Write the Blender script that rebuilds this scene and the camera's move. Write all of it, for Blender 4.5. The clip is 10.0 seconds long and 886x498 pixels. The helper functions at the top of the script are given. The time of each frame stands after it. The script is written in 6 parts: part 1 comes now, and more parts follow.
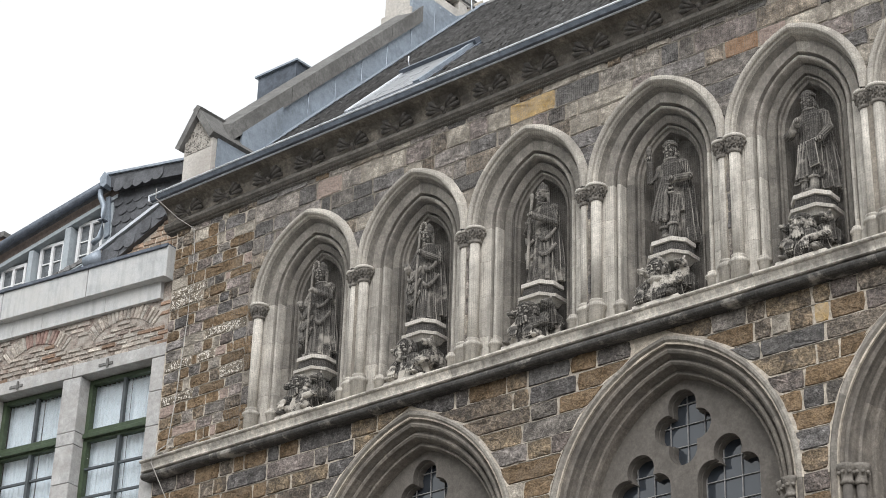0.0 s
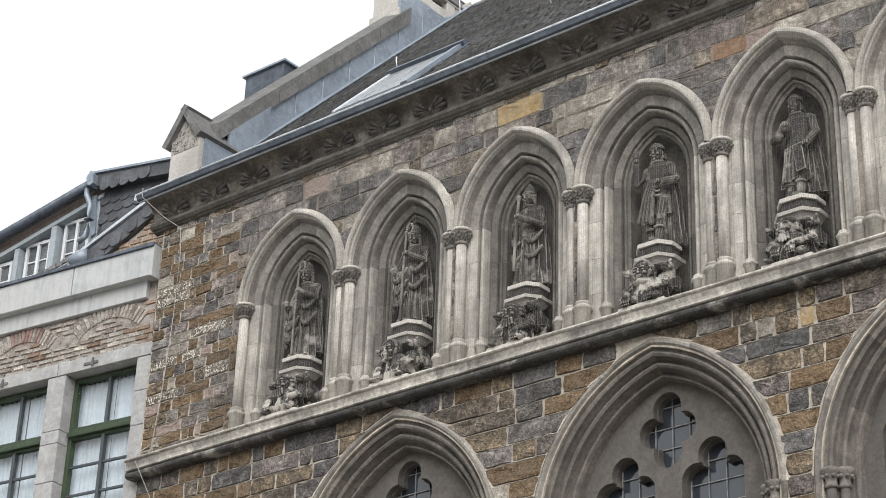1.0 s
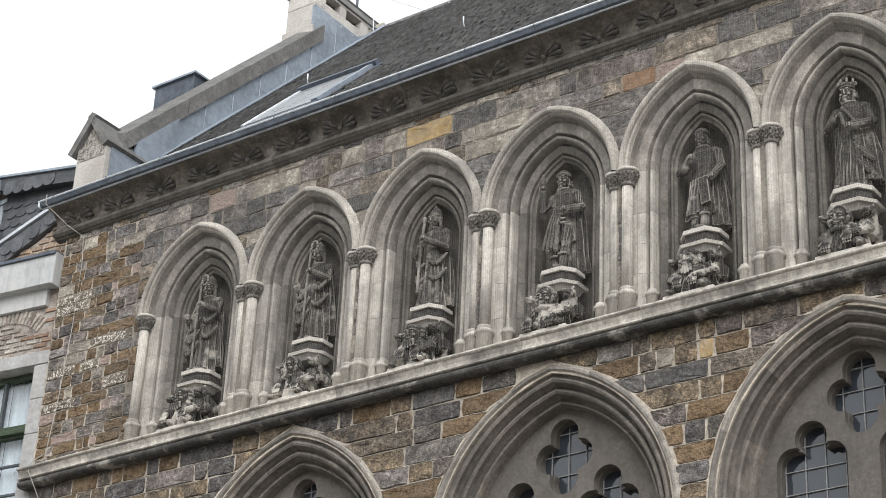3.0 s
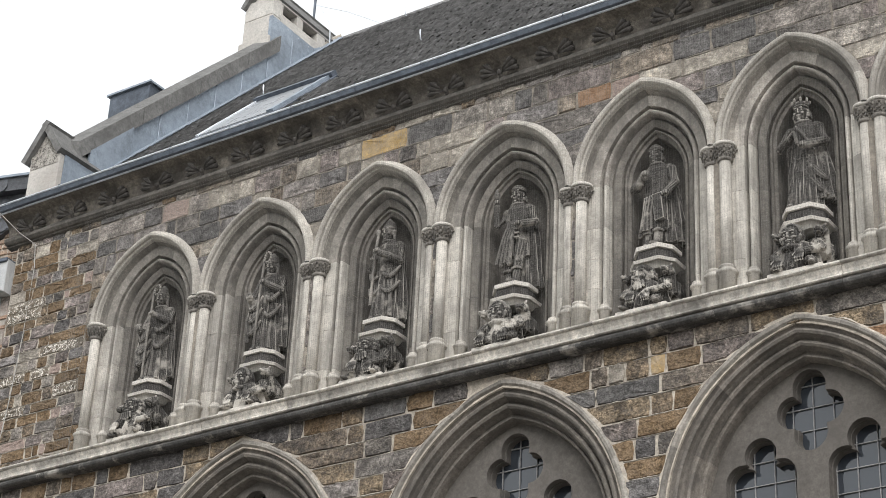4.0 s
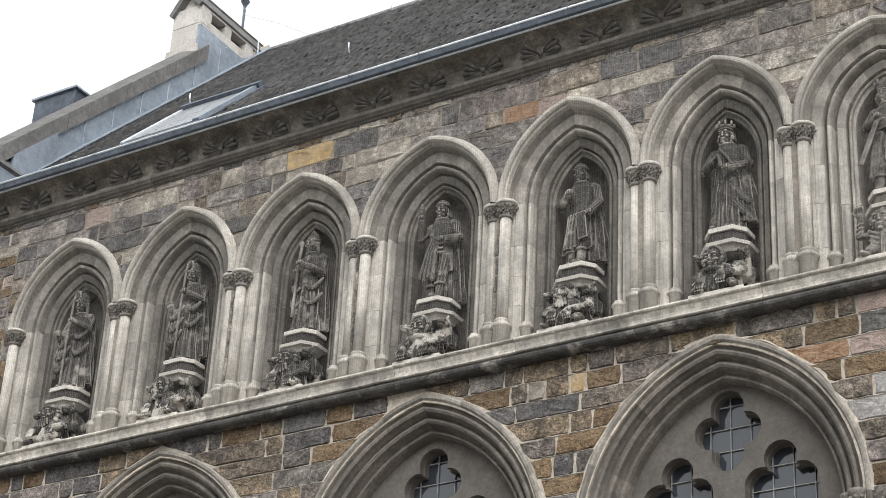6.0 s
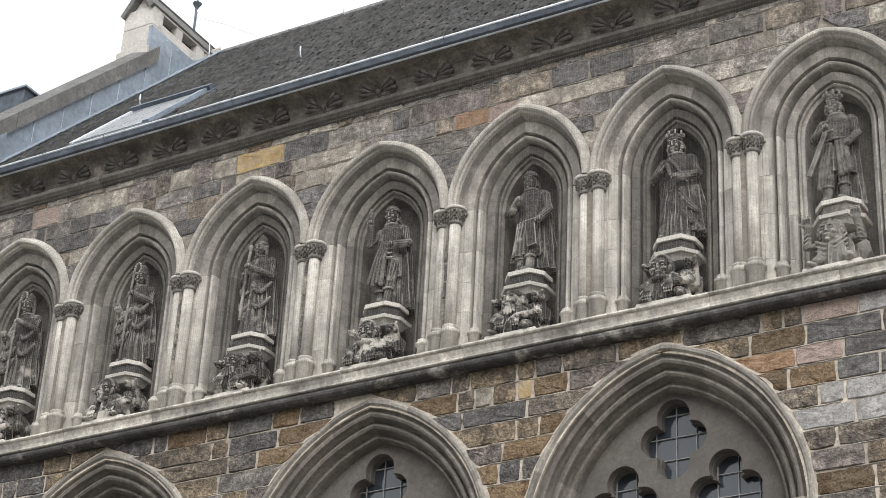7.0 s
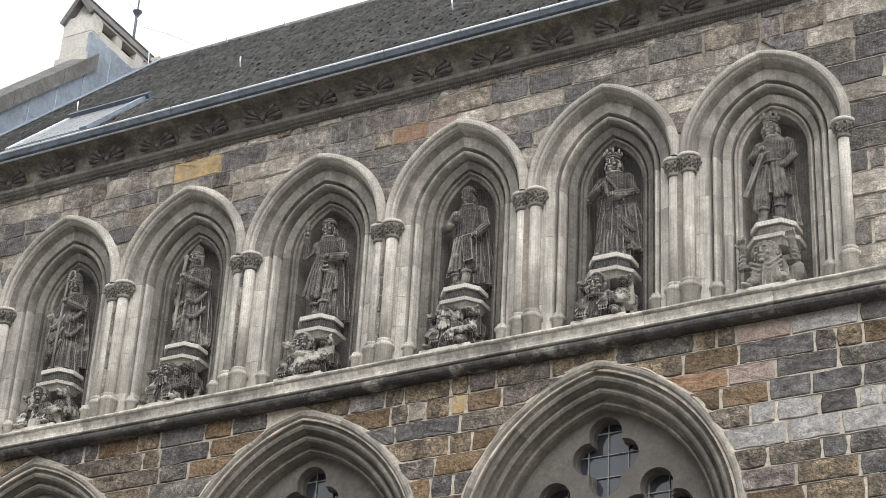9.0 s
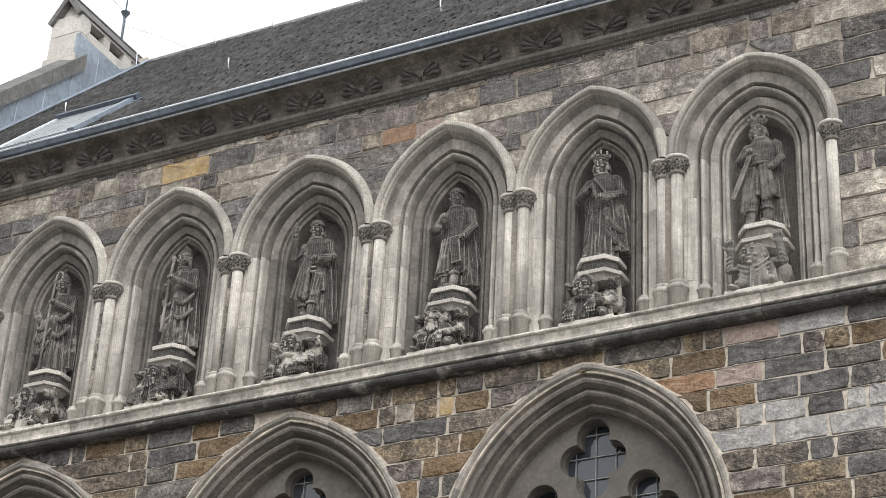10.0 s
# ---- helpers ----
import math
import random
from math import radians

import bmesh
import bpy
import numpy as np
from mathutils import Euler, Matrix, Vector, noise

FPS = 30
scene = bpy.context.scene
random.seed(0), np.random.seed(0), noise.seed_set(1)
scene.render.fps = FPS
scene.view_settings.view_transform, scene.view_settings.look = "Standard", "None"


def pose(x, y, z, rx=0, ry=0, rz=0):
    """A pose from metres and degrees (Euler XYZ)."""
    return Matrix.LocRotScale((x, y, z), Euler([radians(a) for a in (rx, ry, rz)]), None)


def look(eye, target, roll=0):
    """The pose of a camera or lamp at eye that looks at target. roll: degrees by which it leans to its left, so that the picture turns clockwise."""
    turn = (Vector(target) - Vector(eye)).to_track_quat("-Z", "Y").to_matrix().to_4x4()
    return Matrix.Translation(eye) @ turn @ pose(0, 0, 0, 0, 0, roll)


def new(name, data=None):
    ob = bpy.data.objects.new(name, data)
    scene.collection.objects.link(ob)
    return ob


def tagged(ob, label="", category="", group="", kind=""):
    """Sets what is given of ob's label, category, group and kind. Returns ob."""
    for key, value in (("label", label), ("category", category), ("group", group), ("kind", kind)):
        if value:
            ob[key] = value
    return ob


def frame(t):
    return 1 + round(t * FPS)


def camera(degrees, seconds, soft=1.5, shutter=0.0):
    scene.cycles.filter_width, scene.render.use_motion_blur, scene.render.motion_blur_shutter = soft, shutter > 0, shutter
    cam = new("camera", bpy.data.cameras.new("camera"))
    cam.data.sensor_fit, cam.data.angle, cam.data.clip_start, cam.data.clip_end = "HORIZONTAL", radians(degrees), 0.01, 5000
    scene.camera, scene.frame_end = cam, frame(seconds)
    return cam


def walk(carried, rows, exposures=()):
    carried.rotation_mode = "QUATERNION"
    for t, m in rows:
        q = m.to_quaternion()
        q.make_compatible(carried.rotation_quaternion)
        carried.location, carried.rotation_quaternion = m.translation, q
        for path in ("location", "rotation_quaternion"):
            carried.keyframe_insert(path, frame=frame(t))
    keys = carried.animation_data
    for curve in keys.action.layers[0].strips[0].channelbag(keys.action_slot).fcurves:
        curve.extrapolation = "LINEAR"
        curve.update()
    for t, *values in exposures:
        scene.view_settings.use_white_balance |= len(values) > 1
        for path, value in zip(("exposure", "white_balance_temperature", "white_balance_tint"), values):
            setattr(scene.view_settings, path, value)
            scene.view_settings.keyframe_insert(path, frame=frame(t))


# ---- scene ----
# The camera stands in the street and pans along the facade.
cam = camera(24.73, 10.0, soft=0.85)
EYE = (0.0, -14.8, 1.6)
ROWS = [
    (0, 40.511, 27.084, 1.901), (0.5, 40.324, 27.096, 2.013), (1, 40.080, 27.133, 2.128), (1.5, 39.684, 27.255, 2.329),
    (2, 38.921, 27.449, 2.604), (2.5, 37.968, 27.627, 2.822), (4, 35.594, 28.278, 3.019), (4.5, 35.043, 28.469, 3.144),
    (5, 34.479, 28.643, 3.217), (5.5, 33.880, 28.721, 3.239), (7, 31.517, 29.042, 3.220), (7.5, 30.768, 29.204, 3.225),
    (8, 30.176, 29.366, 3.278), (8.5, 29.782, 29.484, 3.335), (9, 29.479, 29.548, 3.352), (9.5, 29.246, 29.583, 3.330),
    (10, 29.090, 29.615, 3.264),
]


def eye_pose(yaw, pitch, roll):
    return Matrix.Translation(EYE) @ pose(0, 0, 0, 0, 0, yaw) @ pose(0, 0, 0, pitch) @ pose(0, 0, 0, 0, -roll) @ pose(0, 0, 0, 90)


walk(cam, [(t, eye_pose(y, p, r)) for t, y, p, r in ROWS], [(0.0, 0.45), (4.0, 0.50), (7.0, 0.55), (10.0, 0.55)])

# ---- sky and light: a bright overcast day ----
world = bpy.data.worlds.new("overcast_sky")
scene.world = world
world.use_nodes = True
wn, wl = world.node_tree.nodes, world.node_tree.links
wn.clear()
w_out, w_bg = wn.new("ShaderNodeOutputWorld"), wn.new("ShaderNodeBackground")
w_bg.inputs["Color"].default_value = (0.94, 0.975, 1.0, 1)
w_bg.inputs["Strength"].default_value = 0.82
wl.new(w_bg.outputs[0], w_out.inputs[0])
sun = new("sun", bpy.data.lights.new("sun", "SUN"))
sun.data.energy, sun.data.angle, sun.data.color = 2.3, radians(50), (1.0, 0.985, 0.975)
sun.matrix_world = look((6, -19, 28), (-8, 0, 10))
scene.view_settings.exposure = 0.45

# ---- materials ----
def material(name, base, rough=0.85, metal=0.0, spread=0.25, scale=6.0, grain=60.0, bump=0.3, stain=None, stain_amount=0.0, stain_scale=1.5,
             per_object=0.0, palette=None, streak=0.0, spots=None, spots_amount=0.0, stain_edge=(0.4, 0.68), specular=0.3, distance=0.01, per_island=0.0, worn=None, worn_light_amount=0.0, worn_light_edge=(0.505, 0.56)):
    """A procedural surface: base colour varied at two scales, stains, vertical run-off streaks, grain relief; worn
    paints pale highlights on ridges.
    """
    m = bpy.data.materials.new(name)
    m.use_nodes = True
    n, l = m.node_tree.nodes, m.node_tree.links
    b = n["Principled BSDF"]
    b.inputs["Roughness"].default_value = rough
    b.inputs["Metallic"].default_value = metal
    b.inputs["Specular IOR Level"].default_value = specular
    geo = n.new("ShaderNodeNewGeometry")
    info = n.new("ShaderNodeObjectInfo")
    shift = n.new("ShaderNodeVectorMath")
    shift.operation = "ADD"
    far_ = n.new("ShaderNodeMath")
    far_.operation = "MULTIPLY"
    far_.inputs[1].default_value = 37.0
    l.new(info.outputs["Random"], far_.inputs[0])
    l.new(geo.outputs["Position"], shift.inputs[0]), l.new(far_.outputs[0], shift.inputs[1])
    pos = shift.outputs[0]

    def noise_tex(sc, detail=6.0, vec=pos, rough_=0.6):
        t = n.new("ShaderNodeTexNoise")
        t.inputs["Scale"].default_value, t.inputs["Detail"].default_value, t.inputs["Roughness"].default_value = sc, detail, rough_
        l.new(vec, t.inputs["Vector"])
        return t.outputs["Fac"]

    def ramp(fac, stops):
        r = n.new("ShaderNodeValToRGB")
        el = r.color_ramp.elements
        while len(el) < len(stops):
            el.new(0.5)
        for e, (p, c) in zip(el, stops):
            e.position, e.color = p, (*c, 1)
        l.new(fac, r.inputs["Fac"])
        return r.outputs["Color"]

    def mix(fac, a, c, mode="MIX"):
        x = n.new("ShaderNodeMix")
        x.data_type, x.blend_type = "RGBA", mode
        for sock, v in ((x.inputs[0], fac), (x.inputs[6], a), (x.inputs[7], c)):
            if isinstance(v, (int, float)):
                sock.default_value = v
            elif isinstance(v, tuple):
                sock.default_value = (*v, 1)
            else:
                l.new(v, sock)
        return x.outputs[2]

    def grey(fac, p0, p1, lo=0.0, hi=1.0):
        return ramp(fac, [(p0, (lo, lo, lo)), (p1, (hi, hi, hi))])

    if palette:
        k = len(palette)
        r = n.new("ShaderNodeValToRGB")
        r.color_ramp.interpolation = "CONSTANT"
        el = r.color_ramp.elements
        while len(el) < k:
            el.new(0.5)
        for i, (e, c) in enumerate(zip(el, palette)):
            e.position, e.color = i / k, (*c, 1)
        l.new(info.outputs["Random"], r.inputs["Fac"])
        col = r.outputs["Color"]
    else:
        col = mix(0.0, base, base)
    lo, hi = 1 - spread, 1 + spread
    col = mix(1.0, col, ramp(noise_tex(scale), [(0.36, (lo, lo, lo)), (0.64, (hi, hi, hi))]), "MULTIPLY")
    g = 0.7 * spread
    col = mix(1.0, col, ramp(noise_tex(scale * 4.0, 5.0, rough_=0.7), [(0.38, (1 - g,) * 3), (0.62, (1 + g,) * 3)]), "MULTIPLY")
    col = mix(1.0, col, ramp(noise_tex(grain, 4.0), [(0.36, (1 - g, 1 - g, 1 - g)), (0.64, (1 + g, 1 + g, 1 + g))]), "MULTIPLY")
    if per_object:
        col = mix(1.0, col, ramp(info.outputs["Random"], [(0, (1 - per_object,) * 3), (1, (1 + per_object,) * 3)]), "MULTIPLY")
    if per_island:
        col = mix(1.0, col, ramp(geo.outputs["Random Per Island"], [(0, (1 - per_island,) * 3), (1, (1 + per_island,) * 3)]), "MULTIPLY")
    if stain:
        col = mix(grey(noise_tex(stain_scale, 8.0, rough_=0.7), stain_edge[0], stain_edge[1], 0.0, stain_amount), col, stain)
    if streak:
        mp = n.new("ShaderNodeMapping")
        mp.inputs["Scale"].default_value = (14, 14, 1.1)
        l.new(pos, mp.inputs["Vector"])
        col = mix(grey(noise_tex(1.0, 5.0, mp.outputs[0]), 0.48, 0.72, 0.0, streak), col, (0.07, 0.065, 0.06))
    if spots:
        v = n.new("ShaderNodeTexVoronoi")
        v.inputs["Scale"].default_value = 45.0
        l.new(pos, v.inputs["Vector"])
        msk = n.new("ShaderNodeMath")
        msk.operation = "MULTIPLY"
        l.new(grey(v.outputs["Distance"], 0.4, 0.55, 1.0, 0.0), msk.inputs[0])
        l.new(grey(noise_tex(14.0), 0.44, 0.54, 0.0, spots_amount), msk.inputs[1])
        col = mix(msk.outputs[0], col, spots)
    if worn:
        # ridges painted paler as highlights as well as wear, broken up by the grain
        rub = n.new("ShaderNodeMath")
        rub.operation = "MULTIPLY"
        l.new(grey(geo.outputs["Pointiness"], worn_light_edge[0], worn_light_edge[1], 0.0, worn_light_amount), rub.inputs[0])
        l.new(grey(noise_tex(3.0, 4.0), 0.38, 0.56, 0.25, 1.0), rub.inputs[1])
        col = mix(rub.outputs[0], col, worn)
    l.new(col, b.inputs["Base Color"])
    bp = n.new("ShaderNodeBump")
    bp.inputs["Strength"].default_value, bp.inputs["Distance"].default_value = bump, distance
    add = n.new("ShaderNodeMath")
    add.operation = "ADD"
    l.new(noise_tex(grain, 5.0), add.inputs[0])
    l.new(noise_tex(scale * 2.5, 4.0), add.inputs[1])
    l.new(add.outputs[0], bp.inputs["Height"])
    l.new(bp.outputs[0], b.inputs["Normal"])
    rr = grey(noise_tex(scale * 1.7), 0.3, 0.7, max(0.0, rough - 0.1), min(1.0, rough + 0.1))
    l.new(rr, b.inputs["Roughness"])
    return m


LIMESTONE = material("weathered_limestone", (0.57, 0.535, 0.48), stain=(0.22, 0.206, 0.184), stain_amount=0.65, stain_scale=2.2, streak=0.55, spread=0.1, per_object=0.12)
HOODSTONE = material("hood_limestone", (0.47, 0.44, 0.392), stain=(0.13, 0.12, 0.11), stain_amount=0.75, streak=0.25, spread=0.2, per_object=0.2)
# soot plus recess shade in one colour, for the inner niche faces
SOOTSHADE = material("sooty_shaded_limestone", (0.18, 0.165, 0.145), stain=(0.075, 0.069, 0.062), stain_amount=0.8, stain_scale=2.0, streak=0.5, spread=0.22, per_object=0.2)
PALEVOUSSOIR = material("pale_voussoir_limestone", (0.38, 0.35, 0.312), stain=(0.13, 0.12, 0.108), stain_amount=0.8, stain_scale=2.0, streak=0.45, spread=0.18, per_object=0.18)
GREYVOUSSOIR = material("grey_voussoir_limestone", (0.29, 0.268, 0.238), stain=(0.10, 0.093, 0.084), stain_amount=0.8, stain_scale=2.0, streak=0.45, spread=0.2, per_object=0.2)
GREYJAMB = material("grey_jamb_limestone", (0.47, 0.44, 0.395), stain=(0.19, 0.178, 0.16), stain_amount=0.7, stain_scale=2.2, streak=0.55, spread=0.12, per_object=0.12)
# niche back: dark base holds soot and the shade of the niche
NICHESTONE = material("sooty_shaded_niche_stone", (0.12, 0.109, 0.098), stain=(0.06, 0.055, 0.05), stain_amount=0.6, streak=0.5, spread=0.25)
# carved figures: dark base and pale ridges put highlight and shade into the colour
STATUESTONE = material("dark_statue_stone", (0.055, 0.051, 0.047), stain=(0.42, 0.392, 0.35), stain_amount=0.7, stain_scale=3.2, stain_edge=(0.53, 0.63), spread=0.3, scale=11, bump=0.4, distance=0.015, worn=(0.50, 0.468, 0.42), worn_light_amount=0.9, worn_light_edge=(0.503, 0.56))
STATUEPALE = material("grey_statue_stone", (0.062, 0.057, 0.052), stain=(0.34, 0.317, 0.284), stain_amount=0.6, stain_scale=2.8, stain_edge=(0.48, 0.64), spread=0.25, scale=11, bump=0.4, distance=0.015, worn=(0.52, 0.49, 0.44), worn_light_amount=0.65, worn_light_edge=(0.50, 0.575))
CARVEDSTONE = material("carved_console_stone", (0.04, 0.037, 0.034), stain=(0.55, 0.515, 0.46), stain_amount=0.8, stain_scale=3.6, stain_edge=(0.51, 0.58), spread=0.3, scale=10, bump=0.4, distance=0.015, worn=(0.62, 0.585, 0.53), worn_light_amount=0.85, worn_light_edge=(0.505, 0.57))
CARVEDPALE = material("pale_carved_console_stone", (0.085, 0.079, 0.071), stain=(0.44, 0.41, 0.367), stain_amount=0.65, stain_scale=2.6, spread=0.25, scale=10, bump=0.4, distance=0.015, worn=(0.60, 0.565, 0.51), worn_light_amount=0.7, worn_light_edge=(0.50, 0.57))
CAPSTONE = material("dark_capital_stone", (0.14, 0.128, 0.114), stain=(0.34, 0.315, 0.28), stain_amount=0.55, stain_scale=6.0, spread=0.3, scale=9)
PLINTHSTONE = material("pale_plinth_stone", (0.66, 0.625, 0.57), stain=(0.26, 0.24, 0.215), stain_amount=0.55, stain_scale=6.0, spread=0.15)
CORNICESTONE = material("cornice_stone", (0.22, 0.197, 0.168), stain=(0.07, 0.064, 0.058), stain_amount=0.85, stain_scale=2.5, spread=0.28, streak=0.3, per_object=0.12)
CORNICEDARK = material("dark_cornice_moulding", (0.125, 0.115, 0.102), stain=(0.06, 0.056, 0.052), stain_amount=0.7, stain_scale=2.0, spread=0.25, per_object=0.15)
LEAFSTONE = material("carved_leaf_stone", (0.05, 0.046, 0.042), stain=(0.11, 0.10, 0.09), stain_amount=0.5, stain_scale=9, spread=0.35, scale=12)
SILLSTONE = material("sill_limestone", (0.54, 0.506, 0.455), stain=(0.11, 0.103, 0.095), stain_amount=0.75, stain_scale=1.6, stain_edge=(0.46, 0.68), spread=0.2, streak=0.4, per_object=0.15)
DRIPSTONE = material("black_drip_stone", (0.06, 0.057, 0.054), rough=0.6, stain=(0.40, 0.373, 0.335), stain_amount=0.75, stain_scale=2.2, stain_edge=(0.54, 0.64), spread=0.3, per_object=0.25)
TRACERY = material("grey_tracery_stone", (0.118, 0.107, 0.096), stain=(0.078, 0.072, 0.066), stain_amount=0.6, stain_scale=2.5, spread=0.14, bump=0.15, per_object=0.1)
ORDERSTONE = material("grey_brown_order_stone", (0.185, 0.166, 0.144), stain=(0.075, 0.07, 0.065), stain_amount=0.75, stain_scale=1.8, spread=0.2, per_object=0.22, streak=0.25)
WHOODSTONE = material("window_hood_limestone", (0.285, 0.264, 0.234), stain=(0.13, 0.12, 0.108), stain_amount=0.85, stain_scale=1.2, spread=0.2, per_object=0.3)
MORTAR = material("old_mortar", (0.50, 0.445, 0.375), stain=(0.24, 0.215, 0.185), stain_amount=0.7, stain_scale=0.8, spread=0.2, bump=0.4)
MORTAR_UP = material("old_grey_mortar", (0.31, 0.275, 0.23), stain=(0.14, 0.125, 0.11), stain_amount=0.8, stain_scale=1.0, spread=0.2, bump=0.4)
GREYPAL = [(0.25, 0.225, 0.208), (0.205, 0.19, 0.182), (0.31, 0.277, 0.248), (0.165, 0.156, 0.152), (0.37, 0.335, 0.295), (0.235, 0.20, 0.185), (0.25, 0.21, 0.168), (0.19, 0.172, 0.156)]
BROWNPAL = [(0.181, 0.145, 0.111), (0.209, 0.158, 0.107), (0.153, 0.136, 0.119), (0.124, 0.116, 0.113), (0.203, 0.169, 0.136), (0.169, 0.141, 0.127), (0.22, 0.169, 0.113), (0.147, 0.132, 0.122)]
STONE_UP = material("grey_wall_stone", (0.2, 0.2, 0.2), palette=GREYPAL, spread=0.45, scale=5, stain=(0.085, 0.076, 0.068), stain_amount=0.6, stain_scale=4.0, bump=0.9, distance=0.025)
STONE_LOW = material("brown_wall_stone", (0.2, 0.2, 0.2), palette=BROWNPAL, spread=0.5, scale=6, grain=45, stain=(0.08, 0.074, 0.07), stain_amount=0.75, stain_scale=4.5, bump=1.0, distance=0.035)
STONE_OCHRE = material("ochre_wall_stone", (0.205, 0.138, 0.078), spread=0.45, scale=5, grain=45, stain=(0.10, 0.085, 0.07), stain_amount=0.8, stain_scale=5, bump=1.0, per_object=0.3, distance=0.03)
STONE_PALE = material("pale_wall_stone", (0.36, 0.325, 0.277), spread=0.34, scale=5, stain=(0.17, 0.15, 0.125), stain_amount=0.65, stain_scale=4.0, stain_edge=(0.42, 0.62), bump=0.8, per_object=0.2, distance=0.02)
STONE_SLATE = material("dark_slate_wall_stone", (0.10, 0.095, 0.092), spread=0.42, scale=6, stain=(0.15, 0.14, 0.13), stain_amount=0.4, stain_scale=4.0, bump=0.7, per_object=0.2, distance=0.02)
STONE_SPOT = material("lime_spotted_wall_stone", (0.16, 0.135, 0.105), spread=0.3, scale=5, spots=(0.66, 0.62, 0.56), spots_amount=1.0, bump=0.6, distance=0.02)
STONE_RUST = material("rusty_orange_wall_stone", (0.28, 0.165, 0.095), spread=0.3, scale=6, stain=(0.24, 0.19, 0.15), stain_amount=0.7, stain_scale=6, bump=0.7, distance=0.02)
STONE_ROSE = material("pale_rose_wall_stone", (0.34, 0.265, 0.23), spread=0.25, scale=6, stain=(0.18, 0.15, 0.13), stain_amount=0.5, stain_scale=6, bump=0.7, distance=0.02)
ROOFTILE = material("dark_roof_tile", (0.20, 0.197, 0.197), rough=0.75, spread=0.3, scale=9, per_object=0.3, stain=(0.06, 0.058, 0.055), stain_amount=0.5)
LEAD = material("grey_lead_sheet", (0.285, 0.328, 0.38), rough=0.42, metal=0.25, spread=0.2, scale=3, bump=0.2, stain=(0.21, 0.24, 0.28), stain_amount=0.7)
DARKLEAD = material("dark_lead_sheet", (0.10, 0.115, 0.14), rough=0.5, metal=0.3, spread=0.2, scale=3, bump=0.15)
ZINC = material("zinc_gutter", (0.74, 0.775, 0.82), rough=0.45, metal=0.15, spread=0.1, scale=3, bump=0.08)
GREYZINC = material("grey_zinc_strip", (0.50, 0.53, 0.57), rough=0.45, metal=0.15, spread=0.12, scale=3, bump=0.08)
COPING = material("coping_stone", (0.155, 0.152, 0.147), stain=(0.095, 0.092, 0.087), stain_amount=0.65, stain_scale=2.0, spread=0.2)
CHIMNEYSTONE = material("chimney_stone", (0.52, 0.497, 0.46), stain=(0.25, 0.215, 0.195), stain_amount=0.6, spread=0.15)
PITTED = material("pitted_pale_stone", (0.47, 0.44, 0.395), stain=(0.2, 0.185, 0.165), stain_amount=0.6, stain_scale=6, spread=0.25, spots=(0.09, 0.083, 0.075), spots_amount=1.0, bump=0.8, distance=0.03)
ROOFTILE_FIELD = material("dark_roof_tile_field", (0.225, 0.222, 0.22), rough=0.7, spread=0.2, scale=9, per_island=0.28, stain=(0.06, 0.058, 0.056), stain_amount=0.4, stain_scale=0.9)

# ---- mesh helpers ----
def mesh_of(name, verts, faces, mat, smooth=False):
    me = bpy.data.meshes.new(name)
    me.from_pydata([tuple(v) for v in verts], [], faces)
    me.materials.append(mat)
    bm = bmesh.new()
    bm.from_mesh(me)
    bmesh.ops.recalc_face_normals(bm, faces=bm.faces)
    bm.to_mesh(me)
    bm.free()
    if smooth:
        me.polygons.foreach_set("use_smooth", [True] * len(me.polygons))
    return me


def part(name, bm, mat, parent=None, label="", smooth=False):
    """Links a bmesh as one mesh object under a thing or a part."""
    bmesh.ops.recalc_face_normals(bm, faces=bm.faces)
    me = bpy.data.meshes.new(name)
    bm.to_mesh(me)
    bm.free()
    me.materials.append(mat)
    if smooth:
        me.polygons.foreach_set("use_smooth", [True] * len(me.polygons))
    ob = new(name, me)
    ob.parent = parent
    return tagged(ob, label) if label else ob


def thing(name, label, category, group="", kind="", at=(0, 0, 0)):
    ob = new(name)
    ob.location = at
    ob.empty_display_size = 0.2
    return tagged(ob, label, category, group, kind)


def add_box(bm, x0, x1, y0, y1, z0, z1, bevel=0.0):
    made = bmesh.ops.create_cube(bm, size=1.0, matrix=Matrix.Translation(((x0 + x1) / 2, (y0 + y1) / 2, (z0 + z1) / 2)) @ Matrix.Diagonal((x1 - x0, y1 - y0, z1 - z0, 1)))
    if bevel:
        edges = list({e for v in made["verts"] for e in v.link_edges})
        bmesh.ops.bevel(bm, geom=edges, offset=bevel, segments=2, affect="EDGES", profile=0.6)
    return bm


def box_bm(*args, bevel=0.0):
    return add_box(bmesh.new(), *args, bevel=bevel)


def extrude_x(profile, x0, x1, bm=None, caps=True, steps=1, wobble=0.0):
    """A moulding along x with the closed (y, z) profile."""
    bm = bm or bmesh.new()
    rows = []
    for i in range(steps + 1):
        x = x0 + (x1 - x0) * i / steps
        dz = wobble * noise.noise((x * 1.7, 3.1, 0)) if wobble else 0
        rows.append([bm.verts.new((x, y, z + dz)) for y, z in profile])
    k = len(profile)
    for a, b in zip(rows, rows[1:]):
        for j in range(k):
            bm.faces.new((a[j], a[(j + 1) % k], b[(j + 1) % k], b[j]))
    if caps:
        bm.faces.new(rows[0])
        bm.faces.new(rows[-1])
    return bm


